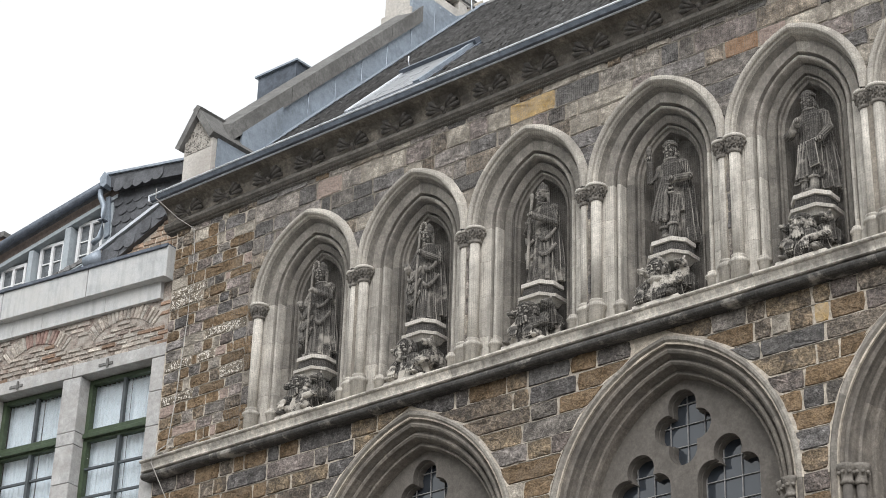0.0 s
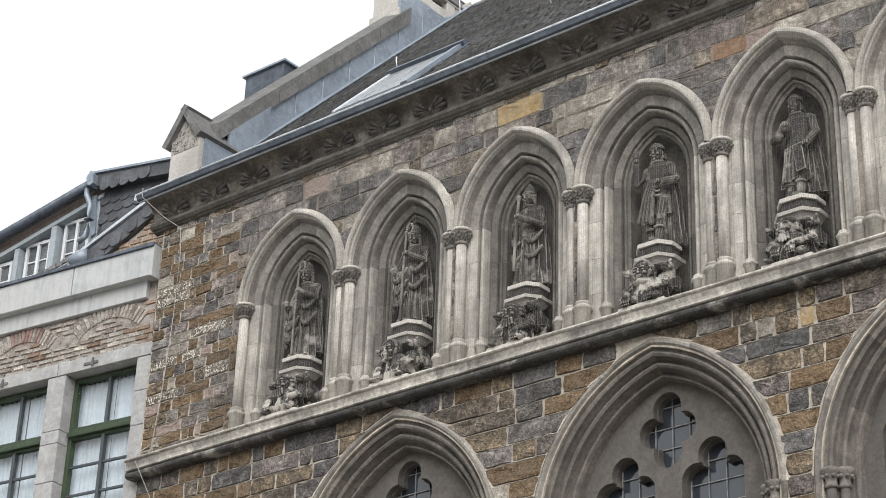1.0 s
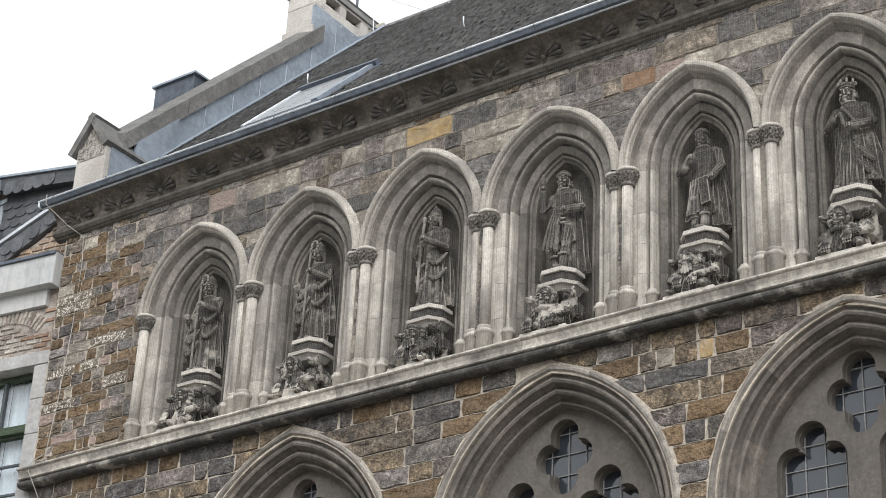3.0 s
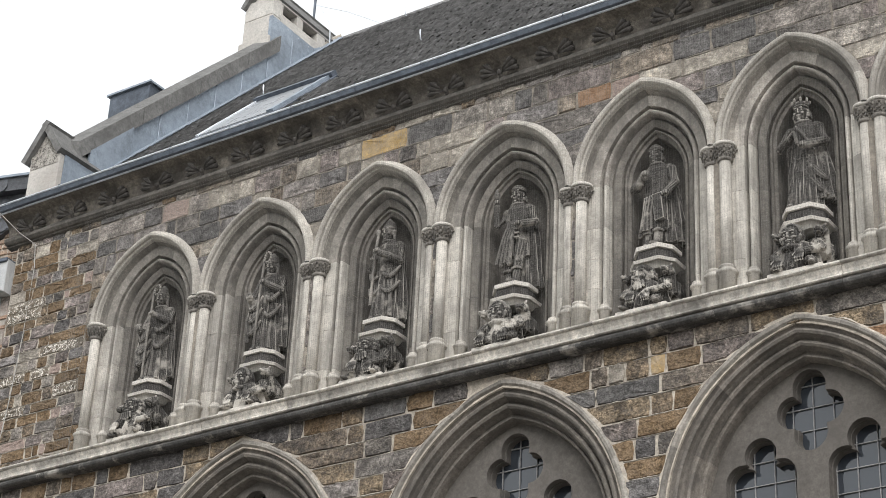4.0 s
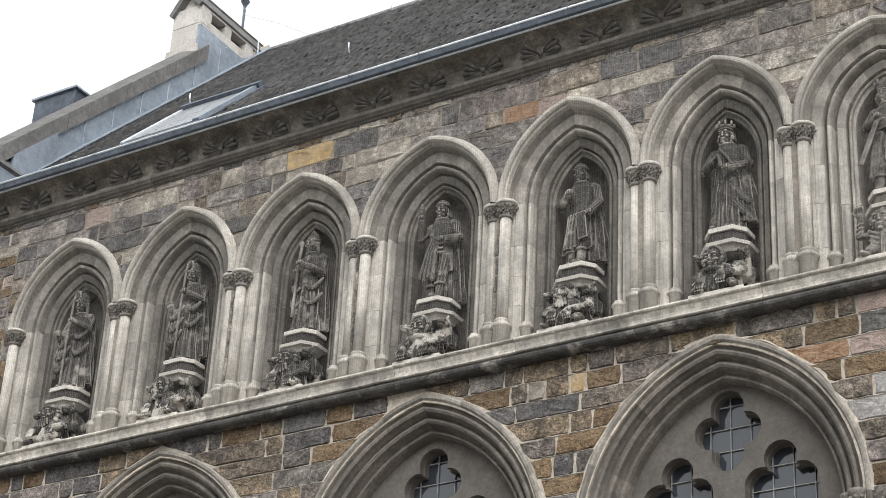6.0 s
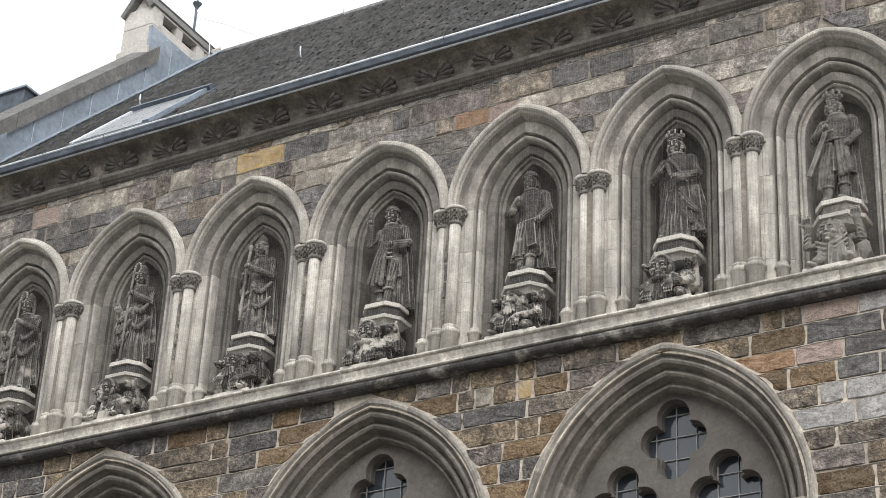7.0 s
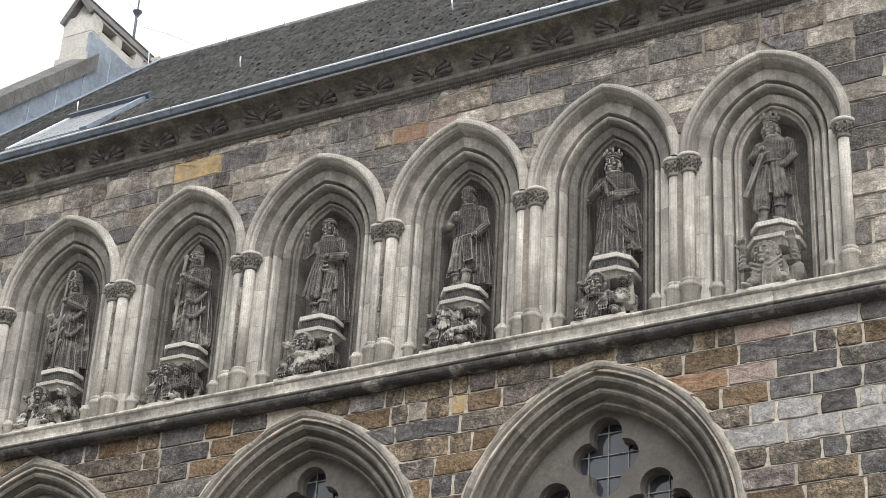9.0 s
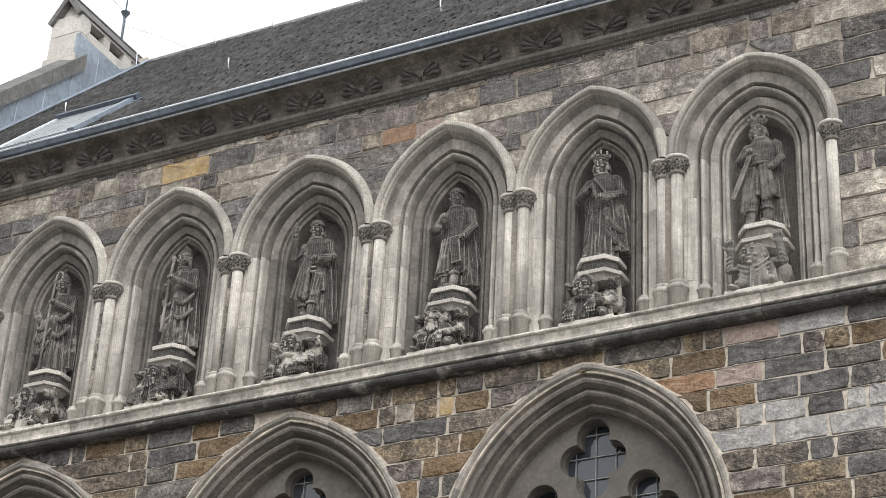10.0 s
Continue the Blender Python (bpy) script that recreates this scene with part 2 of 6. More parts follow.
def tube(bm, pts, radius, sides=8, radii=None):
    """A round bar through the points."""
    rings = []
    for i, p in enumerate(pts):
        p = Vector(p)
        d = (Vector(pts[min(i + 1, len(pts) - 1)]) - Vector(pts[max(i - 1, 0)])).normalized()
        u = d.cross(Vector((0, 0, 1)))
        u = u.normalized() if u.length > 0.01 else Vector((1, 0, 0))
        v = d.cross(u)
        r = radii[i] if radii else radius
        rings.append([bm.verts.new(p + r * (math.cos(2 * math.pi * j / sides) * u + math.sin(2 * math.pi * j / sides) * v)) for j in range(sides)])
    for a, b in zip(rings, rings[1:]):
        for j in range(sides):
            bm.faces.new((a[j], a[(j + 1) % sides], b[(j + 1) % sides], b[j]))
    bm.faces.new(rings[0])
    bm.faces.new(rings[-1])
    return bm


def lathe(bm, profile, cx, cy, sides=16):
    """A turned body with the (radius, z) profile."""
    rings = [[bm.verts.new((cx + r * math.cos(2 * math.pi * j / sides), cy + r * math.sin(2 * math.pi * j / sides), z)) for j in range(sides)] for r, z in profile]
    for a, b in zip(rings, rings[1:]):
        for j in range(sides):
            bm.faces.new((a[j], a[(j + 1) % sides], b[(j + 1) % sides], b[j]))
    bm.faces.new(rings[0])
    bm.faces.new(rings[-1])
    return bm


def ellipsoid(bm, c, r, turn=None, sub=2):
    m = Matrix.Translation(c) @ (turn or Matrix()) @ Matrix.Diagonal((r[0], r[1], r[2], 1))
    bmesh.ops.create_icosphere(bm, subdivisions=sub, radius=1.0, matrix=m)


class Arch:
    """A two-centred pointed arch: middle, springing height, half span and rise; inset d gives the concentric lines."""
    def __init__(self, cx, zs, a, rise):
        self.cx, self.zs, self.a = cx, zs, a
        self.r = (a * a + rise * rise) / (2 * a)
        self.c = self.r - a

    def line(self, d=0.0, n=14):
        r = self.r - d
        top = math.acos(max(-1.0, min(1.0, self.c / r)))
        left = [(self.cx + self.c - r * math.cos(top * i / n), self.zs + r * math.sin(top * i / n)) for i in range(n + 1)]
        return left + [(2 * self.cx - x, z) for x, z in reversed(left[:-1])]

    def half(self, z, d=0.0):
        """Half the clear width at height z."""
        if z <= self.zs:
            return self.a - d
        h = (self.r - d) ** 2 - (z - self.zs) ** 2
        return max(0.0, math.sqrt(h) - self.c) if h > 0 else 0.0

    def sweep(self, profile, n=14, jag=0.0, lo=0.0, hi=1.0, closed=False):
        """The moulding profile [(inset, depth)] swept round the arch, or over a part of the way from springing to springing."""
        bm = bmesh.new()
        i0, i1 = round(lo * 2 * n), round(hi * 2 * n)
        rows = [[bm.verts.new((x + jag * noise.noise((x * 3, z * 3, d * 9)), y, z + jag * noise.noise((x * 3, z * 3, 5 + d * 9)))) for x, z in self.line(d, n)[i0:i1 + 1]] for d, y in profile]
        for a, b in zip(rows, rows[1:]):
            for j in range(len(a) - 1):
                bm.faces.new((a[j], a[j + 1], b[j + 1], b[j]))
        if closed:
            # the flat beds at the springing
            for at, k in ((lo < 0.001, 0), (hi > 0.999, -1)):
                if at:
                    back = bm.verts.new((rows[0][k].co.x, profile[-1][1], rows[0][k].co.z))
                    bm.faces.new([r[k] for r in rows] + [back])
        return bm


def plate(outline, holes, y0, y1):
    """A flat slab in the plane of the facade, with holes that go through it."""
    bm = bmesh.new()
    edges = []
    for loop in [outline, *holes]:
        vs = [bm.verts.new((x, y0, z)) for x, z in loop]
        edges += [bm.edges.new((a, b)) for a, b in zip(vs, vs[1:] + vs[:1])]
    bmesh.ops.triangle_fill(bm, use_beauty=True, use_dissolve=False, edges=edges, normal=(0, -1, 0))
    made = bmesh.ops.extrude_face_region(bm, geom=list(bm.faces))
    bmesh.ops.translate(bm, vec=(0, y1 - y0, 0), verts=[g for g in made["geom"] if isinstance(g, bmesh.types.BMVert)])
    return bm


# ---- plan of the facade (wall face at y = 0) ----
COLUMNS = [-15.50, -13.87, -12.28, -10.69, -9.03, -7.46, -5.90, -4.28]
SILL_Z, SPRING, NICHE_TOP = 10.08, 11.66, 12.63
LEFT, RIGHT = -16.98, 2.6
NICHES = [Arch((a + b) / 2, SPRING, (b - a) / 2 - 0.045, NICHE_TOP - SPRING - (0.06 if b > -4.5 else 0.0)) for a, b in zip(COLUMNS, COLUMNS[1:])]
WINDOWS = [Arch(-13.02, 8.0, 1.40, 1.73), Arch(-9.80, 8.0, 1.39, 1.73), Arch(-6.73, 8.0, 1.365, 1.69)]
ROOF_Z, ROOF_K, RIDGE_Y = 13.53, 1.045, 5.25
RIDGE_Z = ROOF_Z + ROOF_K * RIDGE_Y

# ---- ground and masses ----
bm = bmesh.new()
g = bmesh.ops.create_grid(bm, x_segments=24, y_segments=24, size=600)
GROUND = material("street_paving", (0.30, 0.285, 0.265), spread=0.25, scale=0.8, grain=12)
tagged(part("ground", bm, GROUND), "grey stone-paved street ground", "ground", kind="structure")


def wall_slab(name, z0, z1, holes, label, mat, left=LEFT, right=RIGHT):
    ob = part(name, plate([(left, z0), (right, z0), (right, z1), (left, z1)], holes, -0.003, 0.62), mat)
    return tagged(ob, label, "wall", kind="structure")


def opening(arch, d, z0):
    return [(arch.cx - arch.a + d, z0)] + arch.line(d) + [(arch.cx + arch.a - d, z0)]


WALL_UP = wall_slab("wall_upper", 9.9, 13.3, [opening(a, 0.03, 10.0) for a in NICHES], "rubble stone wall of mixed grey and beige blocks", MORTAR_UP, -15.62, -4.15)
WALL_CORNER = wall_slab("wall_corner", 9.9, 13.3, [], "stone wall corner of ochre, grey and lime-spotted blocks", MORTAR, LEFT, -15.62)
WALL_END = wall_slab("wall_end", 9.9, 13.3, [], "stone wall of pale and grey blocks beside the last niche", MORTAR, -4.15, RIGHT)
WALL_LOW = wall_slab("wall_lower", 0.0, 9.9, [opening(a, 0.06, 5.6) for a in WINDOWS], "rubble stone wall of brown and grey blocks with pale mortar", MORTAR)


# ---- string course under the niches ----
sill = thing("string_course", "weathered limestone string course with dark drip moulding under the niches", "moulding", kind="structure")
SILL_TOP = [(0.47, 10.10), (-0.02, 10.09), (-0.178, 10.04), (-0.196, 10.028), (-0.198, 10.014), (-0.188, 10.004), (-0.172, 10.0), (0.02, 10.0)]
SILL_COVE = [(0.02, 9.999), (-0.168, 9.999), (-0.164, 9.985), (-0.146, 9.952), (-0.142, 9.925), (-0.154, 9.918), (-0.157, 9.904), (-0.146, 9.896), (-0.07, 9.889), (0.02, 9.889)]
SILL_DRIP = [(0.02, 9.888), (-0.074, 9.888), (-0.10, 9.889), (-0.13, 9.883), (-0.149, 9.868), (-0.155, 9.849), (-0.149, 9.828), (-0.13, 9.812), (-0.105, 9.805), (-0.08, 9.808), (0.02, 9.812)]
xs = [-17.03, -15.9, -14.75, -13.5, -12.35, -11.2, -10.05, -8.7, -7.45, -6.2, -5.0, -3.8, -2.5, -1.2, 0.1, 1.4, 2.6]
for a, b in zip(xs, xs[1:]):
    part("sill_block", extrude_x(SILL_TOP, a + 0.002, b - 0.002, steps=6, wobble=0.006), SILLSTONE, sill, "pale weathered sill block")
    part("cove_moulding", extrude_x(SILL_COVE, a + 0.002, b - 0.002, steps=6, wobble=0.006), SILLSTONE, sill, "pale stained fascia over the drip")
    part("drip_moulding", extrude_x(SILL_DRIP, a + 0.002, b - 0.002, steps=6, wobble=0.006), DRIPSTONE, sill, "black drip moulding")

# ---- niches ----
HOOD = [(-0.065, 0.01), (-0.06, -0.03), (-0.035, -0.07), (-0.01, -0.09), (0.012, -0.088), (0.026, -0.07), (0.028, -0.045), (0.044, -0.03), (0.05, 0.0), (0.06, 0.02)]
# wide splayed outer face, roll in a deep hollow, inner splay, small edge roll, return to the back
FACES_IN = [(0.192, 0.088), (0.196, 0.18), (0.214, 0.19), (0.222, 0.115), (0.231, 0.098), (0.245, 0.094), (0.258, 0.103), (0.265, 0.125), (0.268, 0.23), (0.29, 0.235), (0.302, 0.175),
            (0.365, 0.21), (0.37, 0.29), (0.386, 0.29), (0.391, 0.226), (0.402, 0.218), (0.414, 0.23), (0.418, 0.255), (0.445, 0.27), (0.45, 0.472)]
OUTER_ORDER = 8
ROLLS = [(0.06, 0.0), (0.066, 0.055), (0.078, 0.085), (0.09, 0.085), (0.096, 0.066)] + FACES_IN
JAMB = [(-0.03, 0.055), (0.098, 0.066), (0.103, 0.075), (0.108, 0.068)] + FACES_IN
INNER_FROM = 12


def jamb_bm(arch, side, z0, z1, profile):
    bm = bmesh.new()
    zs = [z0, z1]
    rows = [[bm.verts.new((arch.cx + side * (arch.a - d), y, z)) for z in zs] for d, y in profile]
    for a, b in zip(rows, rows[1:]):
        for j in range(len(zs) - 1):
            bm.faces.new((a[j], a[j + 1], b[j + 1], b[j]))
    return bm


def small_base(bm, x, y):
    lathe(bm, [(0.056, 10.08), (0.056, 10.262), (0.064, 10.267), (0.075, 10.28), (0.075, 10.295), (0.062, 10.307), (0.05, 10.313), (0.055, 10.325), (0.05, 10.337), (0.03, 10.345)], x, y, 16)
    return bm


def build_niche(arch):
    niche = thing("statue_niche", "pointed-arch limestone niche with moulded orders darkened by soot and painted shade", "niche", "niches of the facade")
    cuts = [0, 0.25, 0.5, 0.6875, 0.875, 1.0]
    for lo, hi in zip(cuts, cuts[1:]):
        part("hood_stone", arch.sweep(HOOD, 24, 0.006, lo, hi), HOODSTONE, niche, "weathered projecting hood mould stone")
    cuts = [0, 0.1875, 0.375, 0.5, 0.625, 0.8125, 1.0]
    for lo, hi in zip(cuts, cuts[1:]):
        k = 5 + OUTER_ORDER
        part("voussoir", arch.sweep(ROLLS[:k + 1], 24, 0.0, lo, hi, True), PALEVOUSSOIR if arch.cx > -8.6 else GREYVOUSSOIR, niche, "pale voussoir with rolls and hollows")
        # inner orders take a darker colour, which paints the shade of the recess
        part("inner_voussoir", arch.sweep(ROLLS[k:], 24, 0.0, lo, hi, True), PALEVOUSSOIR if arch.cx > -5.6 else SOOTSHADE, niche, "sooty inner voussoir coloured darker for the recess shade")
    for side in (-1, 1):
        zz = [10.08, 10.46 + 0.07 * math.sin(arch.cx * 5 + side), 10.85, 11.22 + 0.06 * math.sin(arch.cx * 3 + side), arch.zs]
        for z0, z1 in zip(zz, zz[1:]):
            part("jamb_stone", jamb_bm(arch, side, z0 + 0.0015, z1 - 0.0015, JAMB[:INNER_FROM + 1]), LIMESTONE if arch.cx > -11.5 else GREYJAMB, niche, "pale moulded limestone jamb block")
            part("inner_jamb_stone", jamb_bm(arch, side, z0 + 0.0015, z1 - 0.0015, JAMB[INNER_FROM:]), GREYJAMB if arch.cx > -5.6 else SOOTSHADE, niche, "weathered inner jamb block darkened for the recess shade")
        part("shaft_base", small_base(bmesh.new(), arch.cx + side * (arch.a - 0.243), 0.118), LIMESTONE, niche, smooth=True)
    loop = opening(arch, 0.425, 10.05)
    part("back_panel", plate(loop, [], 0.465, 0.50), NICHESTONE if arch.cx < -5.6 else SOOTSHADE, niche, "sooty niche back with shade in its colour")
    return niche


for arch in NICHES:
    build_niche(arch)

# ---- columns between the niches ----
SHAFT_R = 0.058


def capital_bm(x, y):
    bm = bmesh.new()
    lathe(bm, [(0.062, 11.475), (0.074, 11.485), (0.074, 11.505), (0.06, 11.515), (0.066, 11.55), (0.085, 11.59), (0.10, 11.61), (0.10, 11.628)], x, y, 16)
    for ring, (rz, rr, k, size) in enumerate(((11.535, 0.074, 9, 0.021), (11.59, 0.096, 8, 0.027))):
        for i in range(k):
            t = 2 * math.pi * (i + 0.5 * ring) / k
            turn = Matrix.Translation((x, y, 0)) @ Matrix.Rotation(t, 4, "Z")
            # a leaf blade, its curled tip and a split lobe on either side
            for dx_, dy_, dz_, a_, b_, c_ in ((rr - 0.008, 0, rz - 0.012, 0.5, 0.8, 1.5), (rr + 0.014, 0, rz + 0.014, 0.7, 0.55, 0.5), (rr, 0.016, rz + 0.004, 0.45, 0.45, 0.9), (rr, -0.016, rz + 0.004, 0.45, 0.45, 0.9)):
                bmesh.ops.create_icosphere(bm, subdivisions=1, radius=size, matrix=turn @ Matrix.Translation((dx_, dy_, dz_)) @ Matrix.Diagonal((a_, b_, c_, 1)))
    return bm


def build_column(x, shafts):
    col = thing("column", "pale limestone column with carved dark leaf capital and moulded base" if len(shafts) == 1 else "pair of pale limestone shafts with carved dark leaf capitals and moulded bases", "column", "columns between the niches")
    for dx in shafts:
        X, Y = x + dx, 0.01 + (0.03 if dx < 0 and len(shafts) > 1 else 0)
        bm = bmesh.new()
        lathe(bm, [(SHAFT_R, 10.33), (SHAFT_R * 0.985, 10.9), (SHAFT_R * 0.97, 11.48)], X, Y, 16)
        part("shaft", bm, LIMESTONE, col, smooth=True)
        bm = bmesh.new()
        lathe(bm, [(0.084, 10.06), (0.084, 10.265), (0.094, 10.27), (0.104, 10.285), (0.104, 10.302), (0.09, 10.316), (0.074, 10.322), (0.071, 10.336), (0.079, 10.345), (0.077, 10.36), (0.06, 10.368)], X, Y, 20)
        part("base", bm, LIMESTONE, col, smooth=True)
        bm = bmesh.new()
        lathe(bm, [(0.098, 11.629), (0.112, 11.631), (0.118, 11.645), (0.114, 11.66), (0.10, 11.668)], X, Y, 16)
        part("abacus", bm, PLINTHSTONE, col, "pale worn abacus", smooth=True)
        part("capital", capital_bm(X, Y), CAPSTONE, col, "carved leaf capital darkened by soot", smooth=True)
    return col


for i, x in enumerate(COLUMNS):
    build_column(x, (0.07,) if i == 0 else (-0.07,) if i == 7 else (-0.075, 0.075))

# ---- cornice ----
cornice = thing("cornice", "stone cornice with carved leaf bosses under the eaves", "cornice", kind="structure")
CORN_LOW = [(0.02, 13.08), (-0.05, 13.095), (-0.055, 13.11), (-0.085, 13.115), (-0.115, 13.145), (-0.12, 13.18), (-0.095, 13.21), (-0.05, 13.222), (0.02, 13.222)]
CORN_HOLLOW = [(0.02, 13.224), (-0.05, 13.224), (-0.06, 13.28), (-0.085, 13.36), (-0.14, 13.42), (-0.215, 13.45), (-0.255, 13.455), (-0.255, 13.50), (0.02, 13.50)]
xs = [-17.12, -15.3, -13.6, -11.7, -9.9, -8.0, -6.3, -4.4, -2.6, -0.8, 1.0, 2.7]
for a, b in zip(xs, xs[1:]):
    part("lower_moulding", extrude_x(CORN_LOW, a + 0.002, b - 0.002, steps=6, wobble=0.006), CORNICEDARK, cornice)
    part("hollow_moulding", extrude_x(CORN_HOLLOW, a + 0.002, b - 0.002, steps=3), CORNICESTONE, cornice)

gutter = thing("gutter", "grey zinc half-round eaves gutter along the roof edge", "gutter")
GUT = [(-0.26, 13.505), (-0.27, 13.46), (-0.30, 13.44), (-0.34, 13.45), (-0.36, 13.505), (-0.35, 13.51), (-0.335, 13.482), (-0.31, 13.474), (-0.28, 13.485), (-0.268, 13.51)]
part("trough", extrude_x(GUT, -17.16, 2.7), DARKLEAD, gutter, "dark trough")
# bright rim and an added bead draw the highlights of the round gutter
part("rolled_rim", tube(bmesh.new(), [(-17.16, -0.36, 13.515), (2.7, -0.36, 13.515)], 0.013, 8), ZINC, gutter, "zinc rim coloured bright for its highlight", smooth=True)
part("gutter_bead", tube(bmesh.new(), [(-17.16, -0.295, 13.438), (2.7, -0.295, 13.438)], 0.013, 8), GREYZINC, gutter, "grey bead added for the lower highlight", smooth=True)
for i in range(22):
    x = -16.9 + 0.88 * i
    bm = bmesh.new()
    tube(bm, [(x, -0.25, 13.53), (x, -0.33, 13.535), (x, -0.383, 13.525), (x, -0.382, 13.49), (x, -0.35, 13.45)], 0.005, 6)
    part("gutter_clip", bm, DARKLEAD, gutter, "thin dark metal clip")
part("end_cap", box_bm(-17.172, -17.16, -0.372, -0.262, 13.44, 13.52), ZINC, gutter, "bright end plate")
part("eaves_flashing", box_bm(-17.1, 2.7, -0.27, 0.1, 13.505, 13.525), DARKLEAD, gutter)

# ---- roof ----
roof = thing("roof", "steep roof of dark weathered plain tiles", "roof", kind="structure")
bm = bmesh.new()
prof = [(-0.04, ROOF_Z - 0.04 * ROOF_K), (RIDGE_Y, RIDGE_Z), (2 * RIDGE_Y + 0.3, ROOF_Z - 0.3), (2 * RIDGE_Y + 0.3, ROOF_Z - 0.5), (RIDGE_Y, RIDGE_Z - 0.25), (-0.04, ROOF_Z - 0.04 * ROOF_K - 0.03)]
extrude_x(prof, -16.6, 2.6, bm)
part("roof_deck", bm, ROOFTILE, roof)

# ---- side and back walls close the building; an unseen wall across the street is added to block low light ----
OPPOSITE = material("pale_blocker", (0.42, 0.40, 0.37), spread=0.12, scale=0.7)
tagged(part("wall_opposite", box_bm(-45, 25, -24, -22, 0, 12.5), OPPOSITE), "plain pale unseen wall added across the street to block low light", "wall", kind="structure")
# near-black colour stands in for the darkness of the unlit rooms
INNER = material("unlit_room_dark", (0.06, 0.055, 0.05), spread=0.2)
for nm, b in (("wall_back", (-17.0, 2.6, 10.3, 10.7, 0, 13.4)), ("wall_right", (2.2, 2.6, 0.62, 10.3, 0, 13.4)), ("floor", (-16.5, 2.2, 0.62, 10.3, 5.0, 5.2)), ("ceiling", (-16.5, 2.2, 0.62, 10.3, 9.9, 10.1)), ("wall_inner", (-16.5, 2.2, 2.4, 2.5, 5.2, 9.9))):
    tagged(part(nm, box_bm(*b), INNER), "plain surface coloured dark for the unlit inside of the stone building", "wall", kind="structure")
bm = bmesh.new()
prof = [(0.02, 13.75), (0.5, 14.45), (RIDGE_Y, 19.2), (2 * RIDGE_Y, 13.5), (2 * RIDGE_Y, 0.0), (0.62, 0.0), (0.62, 13.3), (0.02, 13.3)]
extrude_x(prof, -16.98, -16.5, bm)
tagged(part("wall_gable", bm, MORTAR), "stone gable wall rising above the roof slope", "wall", kind="structure")

# ---- gable coping, kneeler, lead flashing ----
gable = thing("gable_coping", "dark weathered stone coping with gablet kneeler on the gable", "coping")


def sloped(x0, x1, y0, y1, z_of, top, bottom, ridge=0.0):
    """A length of coping that follows the slope z_of(y)."""
    bm = bmesh.new()
    rows = []
    for y in (y0, y1):
        z = z_of(y)
        xm = (x0 + x1) / 2
        rows.append([bm.verts.new(p) for p in ((x0, y, z + bottom), (x0, y, z + top - ridge), (xm, y, z + top), (x1, y, z + top - ridge), (x1, y, z + bottom))])
    a, b = rows
    for j in range(5):
        bm.faces.new((a[j], a[(j + 1) % 5], b[(j + 1) % 5], b[j]))
    bm.faces.new(a)
    bm.faces.new(b)
    return bm


def cop_z(y):
    return 14.30 + 1.035 * y


ys = [0.22, 1.25, 2.25, 3.15, 3.80]
for a, b in zip(ys, ys[1:]):
    part("coping_stone", sloped(-17.06, -16.42, a + 0.004, b - 0.004, cop_z, 0.13, -0.22, 0.08), COPING, gable)
part("kneeler_back", box_bm(-16.93, -16.44, 0.45, 0.98, 13.7, 14.56, bevel=0.01), COPING, gable)
part("lead_cheek", box_bm(-16.414, -16.402, 0.0, 1.0, 13.52, 14.30), LEAD, gable, "blue-grey lead cladding on the side")
part("pitted_face", box_bm(-16.9, -16.44, -0.086, -0.08, 14.12, 14.318), PITTED, gable, "eroded pitted stone")
part("lead_cheek", sloped(-16.46, -16.412, 0.42, 1.1, lambda y: ROOF_Z + ROOF_K * y, 0.57, -0.1), LEAD, gable, "blue-grey lead cladding on the side")
part("kneeler_block", box_bm(-16.92, -16.42, -0.08, 0.55, 13.5, 14.32, bevel=0.01), CHIMNEYSTONE, gable, "pale limestone kneeler block")
bm = bmesh.new()
tri = [(-16.92, 14.322), (-16.424, 14.322), (-16.705, 14.71)]
a = [bm.verts.new((x, -0.06, z)) for x, z in tri]
b = [bm.verts.new((x, 0.55, z)) for x, z in tri]
bm.faces.new(a), bm.faces.new(b)
for j in range(3):
    bm.faces.new((a[j], a[(j + 1) % 3], b[(j + 1) % 3], b[j]))
part("gablet_face", bm, PITTED, gable, "eroded pitted gablet stone")
for p, q_ in (((-17.05, 14.27), (-16.71, 14.79)), ((-16.71, 14.79), (-16.36, 14.285))):
    d = Vector((q_[0] - p[0], 0, q_[1] - p[1])).normalized()
    nrm = Vector((-d.z, 0, d.x)) * 0.09
    bm = bmesh.new()
    rows = []
    for y in (-0.13 if p[0] < -17 else -0.124, 0.72 if p[0] < -17 else 0.714):
        rows.append([bm.verts.new(v) for v in ((p[0], y, p[1]), (q_[0], y, q_[1]), (q_[0] - nrm.x, y, q_[1] - nrm.z), (p[0] - nrm.x, y, p[1] - nrm.z))])
    for j in range(4):
        bm.faces.new((rows[0][j], rows[0][(j + 1) % 4], rows[1][(j + 1) % 4], rows[1][j]))
    bm.faces.new(rows[0]), bm.faces.new(rows[1])
    part("gablet_slab", bm, COPING, gable)

